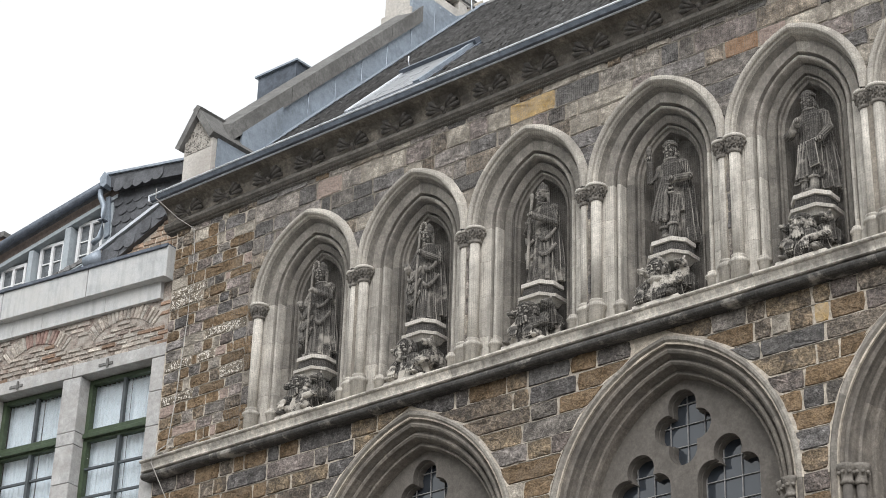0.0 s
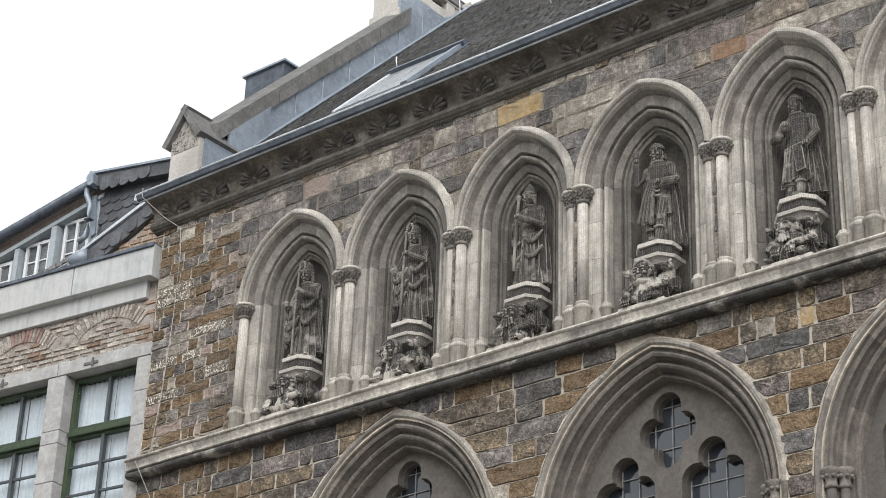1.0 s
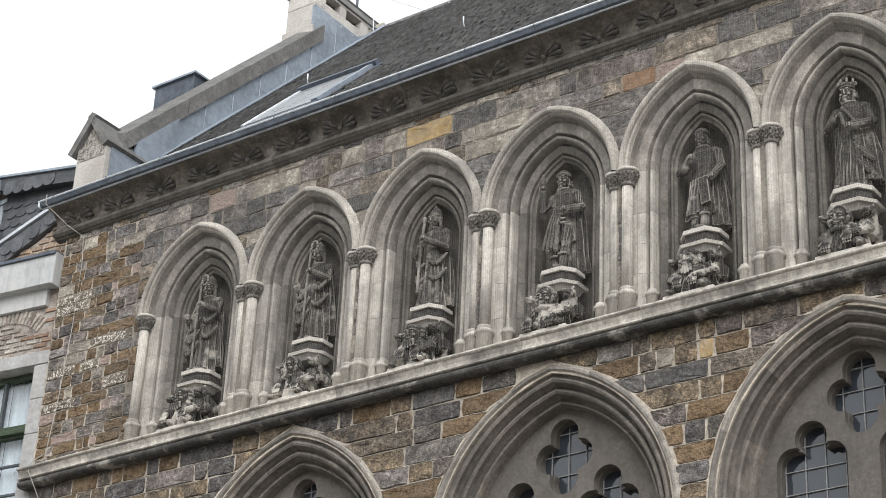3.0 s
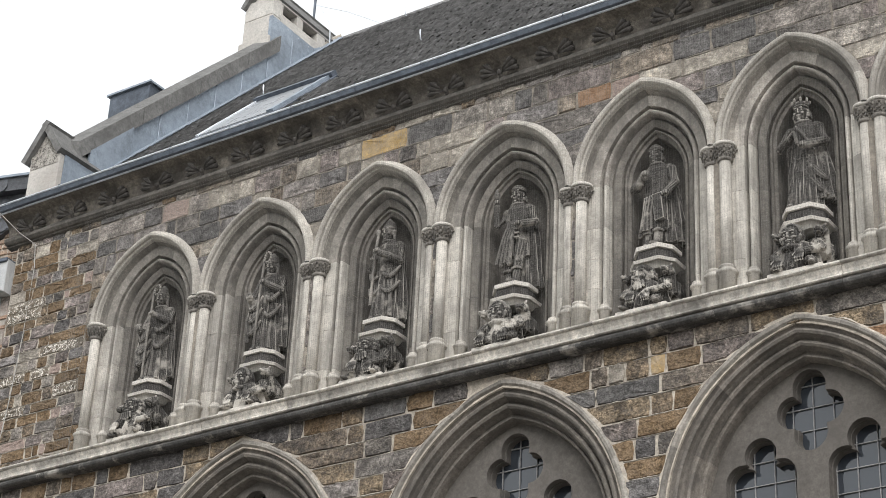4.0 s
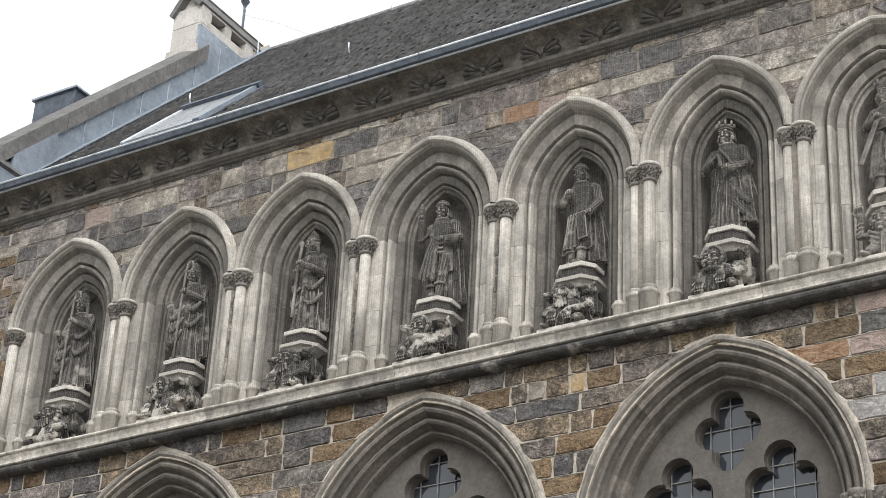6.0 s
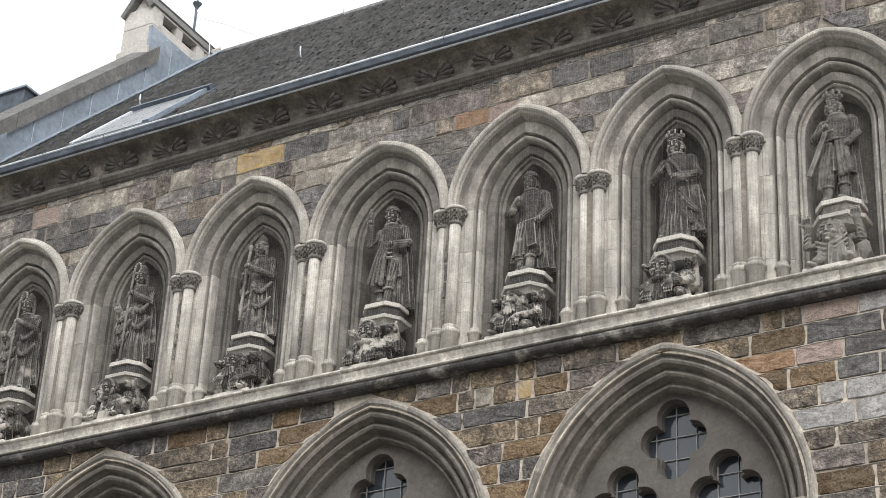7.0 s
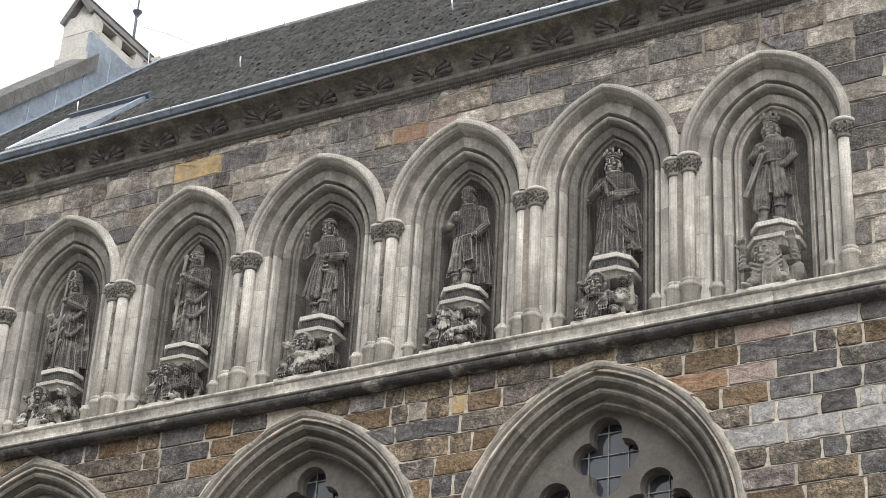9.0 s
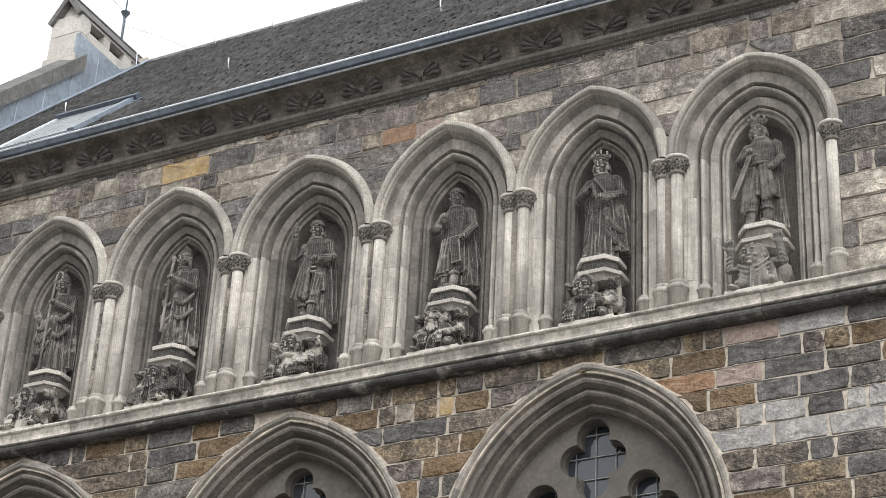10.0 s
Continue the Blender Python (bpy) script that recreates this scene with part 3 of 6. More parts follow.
flash = thing("lead_flashing", "blue-grey lead sheets between the coping and the roof tiles", "flashing")
ys = [0.1, 0.62, 1.1, 1.6, 2.1, 2.6, 3.1, 3.6, 4.1, 4.6, 5.2]
for i, (a, b) in enumerate(zip(ys, ys[1:])):
    bm = bmesh.new()
    top = (lambda y: cop_z(y) - 0.18) if b < 3.7 else (lambda y: 18.55)
    if a < 0.4:
        top = lambda y: 14.2
    pts = [(a + 0.004, ROOF_Z + ROOF_K * a - 0.02), (b - 0.004, ROOF_Z + ROOF_K * b - 0.02), (b - 0.004, max(top(b), ROOF_Z + ROOF_K * b)), (a + 0.004, max(top(a), ROOF_Z + ROOF_K * a))]
    xx = -16.47 + 0.006 * (i % 2)
    f0 = [bm.verts.new((xx, y, z)) for y, z in pts]
    f1 = [bm.verts.new((-16.52, y, z)) for y, z in pts]
    bm.faces.new(f0), bm.faces.new(f1)
    for j in range(4):
        bm.faces.new((f0[j], f0[(j + 1) % 4], f1[(j + 1) % 4], f1[j]))
    part("lead_sheet", bm, LEAD, flash)
    for f in (0.25, 0.75):
        y = a + (b - a) * f
        bm = bmesh.new()
        ellipsoid(bm, (xx + 0.004, y, max(top(y), ROOF_Z + ROOF_K * y + 0.2) - 0.05), (0.008, 0.014, 0.014), sub=1)
        part("rivet", bm, GREYZINC, flash, "small bright rivet")
part("flashing_edge", tube(bmesh.new(), [(-16.38, y, ROOF_Z + ROOF_K * y + 0.125) for i, y in enumerate(ys)], 0.008, 6), LEAD, flash, "folded lead edge")
for a, b in zip(ys, ys[1:]):
    bm = bmesh.new()
    f0 = [bm.verts.new(v) for v in ((-16.50, a, ROOF_Z + ROOF_K * a + 0.15), (-16.375, a, ROOF_Z + ROOF_K * a + 0.125), (-16.375, b, ROOF_Z + ROOF_K * b + 0.125), (-16.50, b, ROOF_Z + ROOF_K * b + 0.15))]
    f1 = [bm.verts.new(v.co - Vector((0, 0, 0.015))) for v in f0]
    bm.faces.new(f0), bm.faces.new(f1)
    for j in range(4):
        bm.faces.new((f0[j], f0[(j + 1) % 4], f1[(j + 1) % 4], f1[j]))
    part("apron", bm, LEAD, flash)

for i, y in enumerate(ys[1:-1]):
    part("seam_roll", tube(bmesh.new(), [(-16.462, y, ROOF_Z + ROOF_K * y + 0.1), (-16.462, y, (cop_z(y) - 0.2) if y < 3.7 else 18.4)], 0.008, 5), LEAD, flash)

# ---- chimney ----
chim = thing("chimney", "pale stone chimney with saddle roof and dark side openings", "chimney")
for z0, z1 in ((17.6, 18.22), (18.225, 18.60), (18.605, 18.93)):
    part("shaft_block", box_bm(-17.02, -16.485, 3.62, 3.818, z0, z1, bevel=0.012), CHIMNEYSTONE, chim)
part("shoulder", box_bm(-17.04, -16.465, 3.56, 3.9, 17.95, 18.19, bevel=0.02), CHIMNEYSTONE, chim)
part("rear_stack", box_bm(-16.96, -16.72, 3.82, 5.6, 17.6, 18.95), DARKLEAD, chim, "dark chimney core")
part("rear_panel", box_bm(-16.56, -16.495, 3.83, 5.5, 17.9, 18.555), LEAD, chim, "lead-clad side")
part("sill_band", box_bm(-16.60, -16.485, 3.82, 5.6, 18.56, 18.71, bevel=0.008), CHIMNEYSTONE, chim)
for i, (a, b) in enumerate(((3.82, 3.86), (4.19, 4.34), (4.69, 4.88), (5.22, 5.6))):
    part("pier", box_bm(-16.62, -16.492, a, b, 18.711, 18.885, bevel=0.008), CHIMNEYSTONE, chim)
part("lintel", box_bm(-16.64, -16.487, 3.82, 5.6, 18.886, 18.95, bevel=0.01), CHIMNEYSTONE, chim)
for p, q_ in (((-17.07, 18.86), (-16.75, 19.34)), ((-16.75, 19.34), (-16.46, 18.93))):
    d = Vector((q_[0] - p[0], 0, q_[1] - p[1])).normalized()
    nrm = Vector((-d.z, 0, d.x)) * 0.08
    bm = bmesh.new()
    y0, y1 = (3.56, 5.75) if p[0] < -17 else (3.566, 5.744)
    rows = [[bm.verts.new(v) for v in ((p[0], y, p[1]), (q_[0], y, q_[1]), (q_[0] - nrm.x, y, q_[1] - nrm.z), (p[0] - nrm.x, y, p[1] - nrm.z))] for y in (y0, y1)]
    for j in range(4):
        bm.faces.new((rows[0][j], rows[0][(j + 1) % 4], rows[1][(j + 1) % 4], rows[1][j]))
    bm.faces.new(rows[0]), bm.faces.new(rows[1])
    part("saddle_slab", bm, COPING, chim)
bm = bmesh.new()
a = [bm.verts.new((x, 3.68, z)) for x, z in ((-17.0, 18.93), (-16.5, 18.93), (-16.75, 19.28))]
b = [bm.verts.new((x, 3.9, z)) for x, z in ((-17.0, 18.93), (-16.5, 18.93), (-16.75, 19.28))]
bm.faces.new(a), bm.faces.new(b)
for j in range(3):
    bm.faces.new((a[j], a[(j + 1) % 3], b[(j + 1) % 3], b[j]))
part("gablet_face", bm, CHIMNEYSTONE, chim)
rod = thing("lightning_rod", "thin dark metal lightning rod with small cone on the chimney", "rod")
part("rod", tube(bmesh.new(), [(-16.75, 4.87, 19.25), (-16.75, 4.87, 20.9)], 0.012, 6), DARKLEAD, rod)
bm = bmesh.new()
lathe(bm, [(0.018, 19.3), (0.022, 19.75), (0.035, 19.78), (0.075, 19.85), (0.012, 19.89)], -16.75, 4.87, 8)
part("cone", bm, DARKLEAD, rod)
part("stay", tube(bmesh.new(), [(-16.44, 4.95, 18.62), (-16.44, 4.9, 19.15), (-16.75, 4.87, 19.75)], 0.008, 5), ZINC, rod)
part("wire", tube(bmesh.new(), [(-16.75, 4.87, 19.6), (-16.2, 5.0, 19.36), (-15.6, RIDGE_Y, RIDGE_Z + 0.03)], 0.005, 4), ZINC, rod)
part("wire", tube(bmesh.new(), [(-17.0, 4.2, 20.15), (-16.75, 4.87, 19.85)] , 0.005, 4), ZINC, rod)

# ---- lead-clad box behind the gable ----
boxt = thing("roof_box", "dark lead-clad chimney box behind the gable", "chimney")
part("body", box_bm(-18.1, -17.35, 2.2, 3.0, 14.5, 16.86), DARKLEAD, boxt)
part("lid", box_bm(-18.14, -17.31, 2.16, 3.04, 16.86, 16.89), LEAD, boxt)
part("seam", box_bm(-18.106, -17.344, 2.194, 3.006, 16.46, 16.475), DARKLEAD, boxt)

# ---- skylight ----
sk = thing("skylight", "roof skylight with grey metal frame and glass coloured pale as reflected sky", "skylight")
GLASS = bpy.data.materials.new("window_glass")
GLASS.use_nodes = True
gb = GLASS.node_tree.nodes["Principled BSDF"]
gb.inputs["Base Color"].default_value, gb.inputs["Roughness"].default_value, gb.inputs["Specular IOR Level"].default_value = (0.03, 0.036, 0.045, 1), 0.03, 0.5
gb.inputs["IOR"].default_value = 1.8
gn, gl = GLASS.node_tree.nodes, GLASS.node_tree.links
gt, gbump, gpos = gn.new("ShaderNodeTexNoise"), gn.new("ShaderNodeBump"), gn.new("ShaderNodeNewGeometry")
gt.inputs["Scale"].default_value = 5.0
gbump.inputs["Strength"].default_value, gbump.inputs["Distance"].default_value = 0.25, 0.02
gl.new(gpos.outputs["Position"], gt.inputs["Vector"]), gl.new(gt.outputs["Fac"], gbump.inputs["Height"]), gl.new(gbump.outputs[0], gb.inputs["Normal"])


def roof_pt(x, y, up=0.0):
    n_ = Vector((0, -ROOF_K, 1)).normalized()
    return Vector((x, y, ROOF_Z + ROOF_K * y)) + up * n_


def roof_bar(x0, x1, y0, y1, up0, up1):
    bm = bmesh.new()
    lo = [bm.verts.new(roof_pt(x, y, up0)) for x, y in ((x0, y0), (x1, y0), (x1, y1), (x0, y1))]
    hi = [bm.verts.new(roof_pt(x, y, up1)) for x, y in ((x0, y0), (x1, y0), (x1, y1), (x0, y1))]
    bm.faces.new(lo), bm.faces.new(hi)
    for j in range(4):
        bm.faces.new((lo[j], lo[(j + 1) % 4], hi[(j + 1) % 4], hi[j]))
    return bm


# the sky's reflection is put into the pale base colour of the pane
SKYPANE = material("sky_reflection_pane", (0.235, 0.245, 0.26), rough=0.3, spread=0.08, scale=2, bump=0.02)
part("pane", roof_bar(-15.07, -13.98, 0.98, 1.98, 0.05, 0.09), SKYPANE, sk, "pane coloured pale for the reflected sky")
part("rail", roof_bar(-15.11, -15.07, 0.965, 1.975, 0.0, 0.105), ZINC, sk)
part("rail", roof_bar(-13.98, -13.88, 0.965, 1.975, 0.0, 0.115), LEAD, sk)
part("side_skirt", roof_bar(-13.875, -13.78, 0.89, 2.06, 0.0, 0.075), DARKLEAD, sk)
part("head", roof_bar(-15.12, -13.84, 1.98, 2.07, 0.0, 0.14), DARKLEAD, sk)
part("foot", roof_bar(-15.12, -13.84, 0.88, 0.96, 0.0, 0.085), DARKLEAD, sk)


def snow_hook(x, y):
    hk = thing("roof_hook", "curved pale metal roof hook on the tiles", "hook", "roof hooks")
    p = [roof_pt(x, y, 0.04), roof_pt(x, y - 0.04, 0.06), roof_pt(x + 0.01, y - 0.05, 0.10), roof_pt(x, y - 0.01, 0.15), roof_pt(x, y + 0.02, 0.19)]
    part("bent_bar", tube(bmesh.new(), p, 0.011, 6), ZINC, hk, smooth=True)


for x, y in ((-15.4, 2.5), (-12.85, 2.52), (-9.8, 2.52), (-6.87, 2.52), (-15.17, 5.22), (-14.15, 5.22), (-12.65, 5.22), (-11.15, 5.22)):
    snow_hook(x, y)

# ---- traceried windows of the first floor ----
WHOOD = [(-0.02, 0.03), (-0.02, -0.015), (0.0, -0.035), (0.025, -0.03), (0.045, 0.0)]
WROLLS = [(0.045, 0.0), (0.075, 0.04), (0.095, 0.045), (0.10, 0.022), (0.12, 0.012), (0.142, 0.025), (0.147, 0.07), (0.165, 0.115), (0.185, 0.12), (0.19, 0.09),
          (0.215, 0.078), (0.235, 0.095), (0.24, 0.15), (0.255, 0.20), (0.275, 0.20), (0.285, 0.18), (0.305, 0.18), (0.315, 0.21), (0.32, 0.32)]
LEADBAR = material("pale_lead_bars", (0.25, 0.25, 0.25), rough=0.6, spread=0.15)


def ray_out(th, circles, least):
    best = least
    for cx, cz, r in circles:
        b_ = cx * math.cos(th) + cz * math.sin(th)
        disc = b_ * b_ - (cx * cx + cz * cz - r * r)
        if disc > 0:
            best = max(best, b_ + math.sqrt(disc))
    return best


def foil(x, z, circles, least, n=64, half=False):
    span = math.pi if half else 2 * math.pi
    k = n if not half else n
    out = []
    for i in range(k + (1 if half else 0)):
        th = span * i / k
        r = ray_out(th, circles, least)
        out.append((x + r * math.cos(th), z + r * math.sin(th)))
    return out


def build_window(w):
    win = thing("tracery_window", "pointed-arch window with grey stone tracery, quatrefoil and leaded glass", "window", "tracery windows")
    cuts = [0, 0.15, 0.3, 0.4, 0.5, 0.6, 0.725, 0.85, 1.0]
    for lo, hi in zip(cuts, cuts[1:]):
        part("hood_stone", w.sweep(WHOOD, 30, 0.009, lo, hi), WHOODSTONE, win, "patchy pale limestone hood edge")
        part("voussoir", w.sweep(WROLLS, 30, 0.0, lo, hi), ORDERSTONE, win, "grey-brown voussoir with rolls and hollows")
    part("mortar_fillet", w.sweep([(-0.055, -0.001), (-0.045, -0.012), (-0.018, -0.018)], 40, 0.022), MORTAR, win, "ragged pale mortar fillet")
    for side in (-1, 1):
        bm = bmesh.new()
        rows = [[bm.verts.new((w.cx + side * (w.a - d), y, z)) for z in (5.6, 8.0)] for d, y in WHOOD + WROLLS[1:]]
        for a, b in zip(rows, rows[1:]):
            bm.faces.new((a[0], a[1], b[1], b[0]))
        part("jamb", bm, ORDERSTONE, win)
        for d, y in ((0.12, 0.03), (0.215, 0.10)):
            bm = bmesh.new()
            X = w.cx + side * (w.a - d)
            lathe(bm, [(0.05, 7.85), (0.062, 7.86), (0.062, 7.88), (0.05, 7.89), (0.055, 7.93), (0.075, 7.98), (0.088, 8.0), (0.09, 8.03), (0.07, 8.04)], X, y, 12)
            for i in range(8):
                t = 2 * math.pi * i / 8
                bmesh.ops.create_icosphere(bm, subdivisions=1, radius=0.022, matrix=Matrix.Translation((X + 0.072 * math.cos(t), y + 0.072 * math.sin(t), 7.955)))
            part("capital", bm, CAPSTONE, win, "carved leaf capital", smooth=True)
            bm = bmesh.new()
            lathe(bm, [(0.045, 5.6), (0.045, 7.86)], X, y, 10)
            part("shaft", bm, TRACERY, win, smooth=True)
    quat = [(0.165, 0, 0.155), (-0.165, 0, 0.155), (0, 0.225, 0.16), (0, -0.225, 0.16)]
    lance = [(0.185, 0, 0.155), (-0.185, 0, 0.155), (0, 0.225, 0.155)]
    holes = [foil(w.cx - 0.03, 8.92, quat, 0.12)]
    for s in (-1, 1):
        X = w.cx + s * 0.49 - 0.03
        up = foil(X, 8.36, lance, 0.12, 48, True)
        holes.append(up + [(up[-1][0], 5.8), (up[0][0], 5.8)])
    outer = [(w.cx - w.a + 0.30, 5.6)] + w.line(0.30, 20) + [(w.cx + w.a - 0.30, 5.6)]
    part("tracery", plate(outer, holes, 0.30, 0.37), TRACERY, win, "smooth grey stone tracery plate")
    inner_quat = [(a * 0.99, b * 0.99, r * 0.94) for a, b, r in quat]
    inner_lance = [(a * 0.99, b * 0.99, r * 0.94) for a, b, r in lance]
    holes2 = [foil(w.cx - 0.03, 8.92, inner_quat, 0.115)]
    for s in (-1, 1):
        X = w.cx + s * 0.49 - 0.03
        up = foil(X, 8.36, inner_lance, 0.115, 48, True)
        holes2.append(up + [(up[-1][0], 5.8), (up[0][0], 5.8)])
    part("tracery_rebate", plate(outer, holes2, 0.371, 0.46), TRACERY, win)
    part("pane", plate(outer, [], 0.452, 0.456), GLASS, win, "dark old glass reflecting the sky").visible_shadow = False
    bm = bmesh.new()
    for i in range(-5, 6):
        x = w.cx - 0.06 + i * 0.195
        top = w.zs + math.sqrt(max(0.01, (w.r - 0.34) ** 2 - (abs(x - w.cx) + w.c) ** 2))
        add_box(bm, x - 0.004, x + 0.004, 0.436, 0.450, 5.9, max(6.2, top - 0.02))
    for j in range(0, 16):
        z = 6.2 + j * 0.215
        h = w.half(z, 0.36)
        if h > 0.1:
            add_box(bm, w.cx - h, w.cx + h, 0.434, 0.452, z - 0.004, z + 0.004)
    part("leading", bm, LEADBAR, win, "thin pale lead glazing bars")
    return win


for w in WINDOWS:
    build_window(w)

# ---- neighbouring house, its front turned a little towards the street ----
NB_TURN = radians(7.5)
NB = Matrix.Translation((-17.0, 0.02, 0)) @ Matrix.Rotation(math.pi + NB_TURN, 4, "Z")
# in the house's own axes x runs along the front away from the stone building, y points back to the street (out), z up
WHITESTONE = material("painted_white_stone", (0.475, 0.485, 0.49), spread=0.1, scale=2, streak=0.25, stain=(0.40, 0.385, 0.36), stain_amount=0.6, stain_scale=2.0, bump=0.15)
BLUESTONE = material("grey_blue_limestone", (0.385, 0.383, 0.38), spread=0.14, scale=4, stain=(0.30, 0.28, 0.26), stain_amount=0.6, stain_scale=3, bump=0.25)
BRICKMIX = material("worn_lime_washed_brick", (0.2, 0.2, 0.2), palette=[(0.27, 0.235, 0.205), (0.235, 0.19, 0.165), (0.36, 0.33, 0.295), (0.215, 0.18, 0.155), (0.32, 0.285, 0.25), (0.25, 0.195, 0.165)], spread=0.35, scale=9, stain=(0.40, 0.372, 0.335), stain_amount=0.9, stain_scale=4, stain_edge=(0.42, 0.60), bump=0.8, distance=0.02)
BRICKRED = material("red_brick", (0.21, 0.125, 0.108), spread=0.3, scale=12, per_object=0.25, stain=(0.34, 0.28, 0.245), stain_amount=0.7, stain_scale=6)
BRICKGREY = material("lime_washed_brick", (0.40, 0.365, 0.32), spread=0.3, scale=12, per_object=0.3, stain=(0.25, 0.19, 0.165), stain_amount=0.6, stain_scale=5)
BRICKORANGE = material("orange_brown_brick", (0.24, 0.165, 0.12), spread=0.25, scale=12, per_object=0.25)
GREENPAINT = material("dark_green_window_paint", (0.046, 0.066, 0.038), rough=0.45, spread=0.15, bump=0.05)
DARKPAINT = material("dark_grey_glazing_paint", (0.07, 0.08, 0.085), rough=0.45, spread=0.12, bump=0.05)
WHITEPAINT = material("white_window_paint", (0.66, 0.67, 0.68), rough=0.5, spread=0.06, bump=0.05)
GREYPAINT = material("pale_grey_paint", (0.33, 0.365, 0.39), rough=0.5, spread=0.08, bump=0.05)
SLATE = material("dark_slate_shingle", (0.085, 0.088, 0.096), rough=0.55, spread=0.2, per_object=0.25, bump=0.15)
BROWNTILE = material("brown_clay_shingle", (0.27, 0.19, 0.135), rough=0.8, spread=0.3, per_object=0.35, scale=12, stain=(0.36, 0.31, 0.26), stain_amount=0.7, stain_scale=7)
CURTAIN = material("pale_curtain_cloth", (0.50, 0.57, 0.62), rough=0.9, spread=0.06, bump=0.0)
ATTICPANE = material("grey_reflecting_pane", (0.10, 0.11, 0.12), rough=0.08, spread=0.3, scale=2, bump=0.02, specular=0.6)
SOFFIT = material("grey_brown_board", (0.13, 0.105, 0.092), spread=0.15)
CLEAR = bpy.data.materials.new("clear_pane_glass")
CLEAR.use_nodes = True
cn, cl = CLEAR.node_tree.nodes, CLEAR.node_tree.links
cn.clear()
c_out, c_mix, c_tr, c_gl = cn.new("ShaderNodeOutputMaterial"), cn.new("ShaderNodeMixShader"), cn.new("ShaderNodeBsdfTransparent"), cn.new("ShaderNodeBsdfGlossy")
c_gl.inputs["Roughness"].default_value = 0.02
c_mix.inputs[0].default_value = 0.08
cl.new(c_tr.outputs[0], c_mix.inputs[1]), cl.new(c_gl.outputs[0], c_mix.inputs[2]), cl.new(c_mix.outputs[0], c_out.inputs[0])


def nb_box(u0, u1, out0, out1, z0, z1, bevel=0.0):
    bm = box_bm(u0, u1, out0, out1, z0, z1, bevel=bevel)
    bmesh.ops.transform(bm, matrix=NB, verts=bm.verts)
    return bm


def nb_poly(pts, out0, out1):
    bm = bmesh.new()
    a = [bm.verts.new(NB @ Vector((u, out1, z))) for u, z in pts]
    b = [bm.verts.new(NB @ Vector((u, out0, z))) for u, z in pts]
    bm.faces.new(a), bm.faces.new(b)
    for j in range(len(pts)):
        k = (j + 1) % len(pts)
        bm.faces.new((a[j], a[k], b[k], b[j]))
    return bm


def nb_pt(u, out, z):
    return NB @ Vector((u, out, z))


def lathe_end(centres, radius):
    """A short gutter length seen from its closed end, sloping away along the eave."""
    bm = bmesh.new()
    for u, z in centres:
        tube(bm, [nb_pt(u - 0.07, -0.15, z + 0.01), nb_pt(u + 0.16, -0.15, z - 0.03)], radius, 16)
    return bm


house = thing("neighbour_house", "narrow brick house with white cornice and green windows beside the stone facade", "house", kind="structure")
part("wall", nb_box(0.04, 9.0, -0.5, -0.03, 11.5, 12.95), BRICKMIX, house, "worn brick wall with old lime wash")
part("wall", nb_box(0.04, 9.0, -0.6, -0.35, 0.0, 11.5), INNER, house)
for i, (u0, u1) in enumerate(((0.02, 1.30), (1.31, 2.75), (2.76, 4.6), (4.61, 9.0))):
    part("cornice_fascia", nb_box(u0, u1 - 0.005, -0.3, 0.14, 12.47, 12.86, bevel=0.008), WHITESTONE, house, "flaking white painted cornice")
for i, (u0, u1) in enumerate(((0.16, 1.05), (1.055, 2.1), (2.105, 2.62), (2.625, 3.9), (3.905, 9.0))):
    part("frieze_slab", nb_box(u0, u1, -0.1, 0.03, 12.24, 12.48, bevel=0.006), WHITESTONE, house)
part("cornice_lead", nb_box(0.0, 9.0, -0.4, 0.17, 12.86, 12.90), DARKLEAD, house, "thin dark lead capping")
part("cornice_end", nb_box(-0.005, 0.02, -0.3, 0.15, 12.45, 12.88), WHITESTONE, house)
# lintels, jambs
for u0, u1 in ((-0.02, 1.47), (1.475, 2.95), (2.955, 4.4)):
    part("lintel", nb_box(u0, u1 - 0.004, -0.35, 0.02, 11.45, 11.62, bevel=0.008), BLUESTONE, house, "pale limestone lintel")
for u0, u1, zz in ((0.0, 0.2, (9.2, 9.95, 10.55, 11.0, 11.445)), (1.33, 1.62, (9.2, 10.05, 10.55, 10.72, 11.445)), (2.78, 3.05, (9.2, 10.2, 11.445))):
    for z0, z1 in zip(zz, zz[1:]):
        part("jamb_stone", nb_box(u0, u1, -0.3, 0.012, z0 + 0.003, z1 - 0.003, bevel=0.01), BLUESTONE, house, "chipped limestone jamb block")
for u0 in (0.82, 2.3):
    part("iron_anchor", nb_box(u0, u0 + 0.22, 0.02, 0.032, 11.50, 11.535), COPING, house, "rusty iron wall anchor")
    part("iron_anchor", nb_box(u0 + 0.06, u0 + 0.09, 0.033, 0.043, 11.465, 11.58), COPING, house, "rusty iron wall anchor")


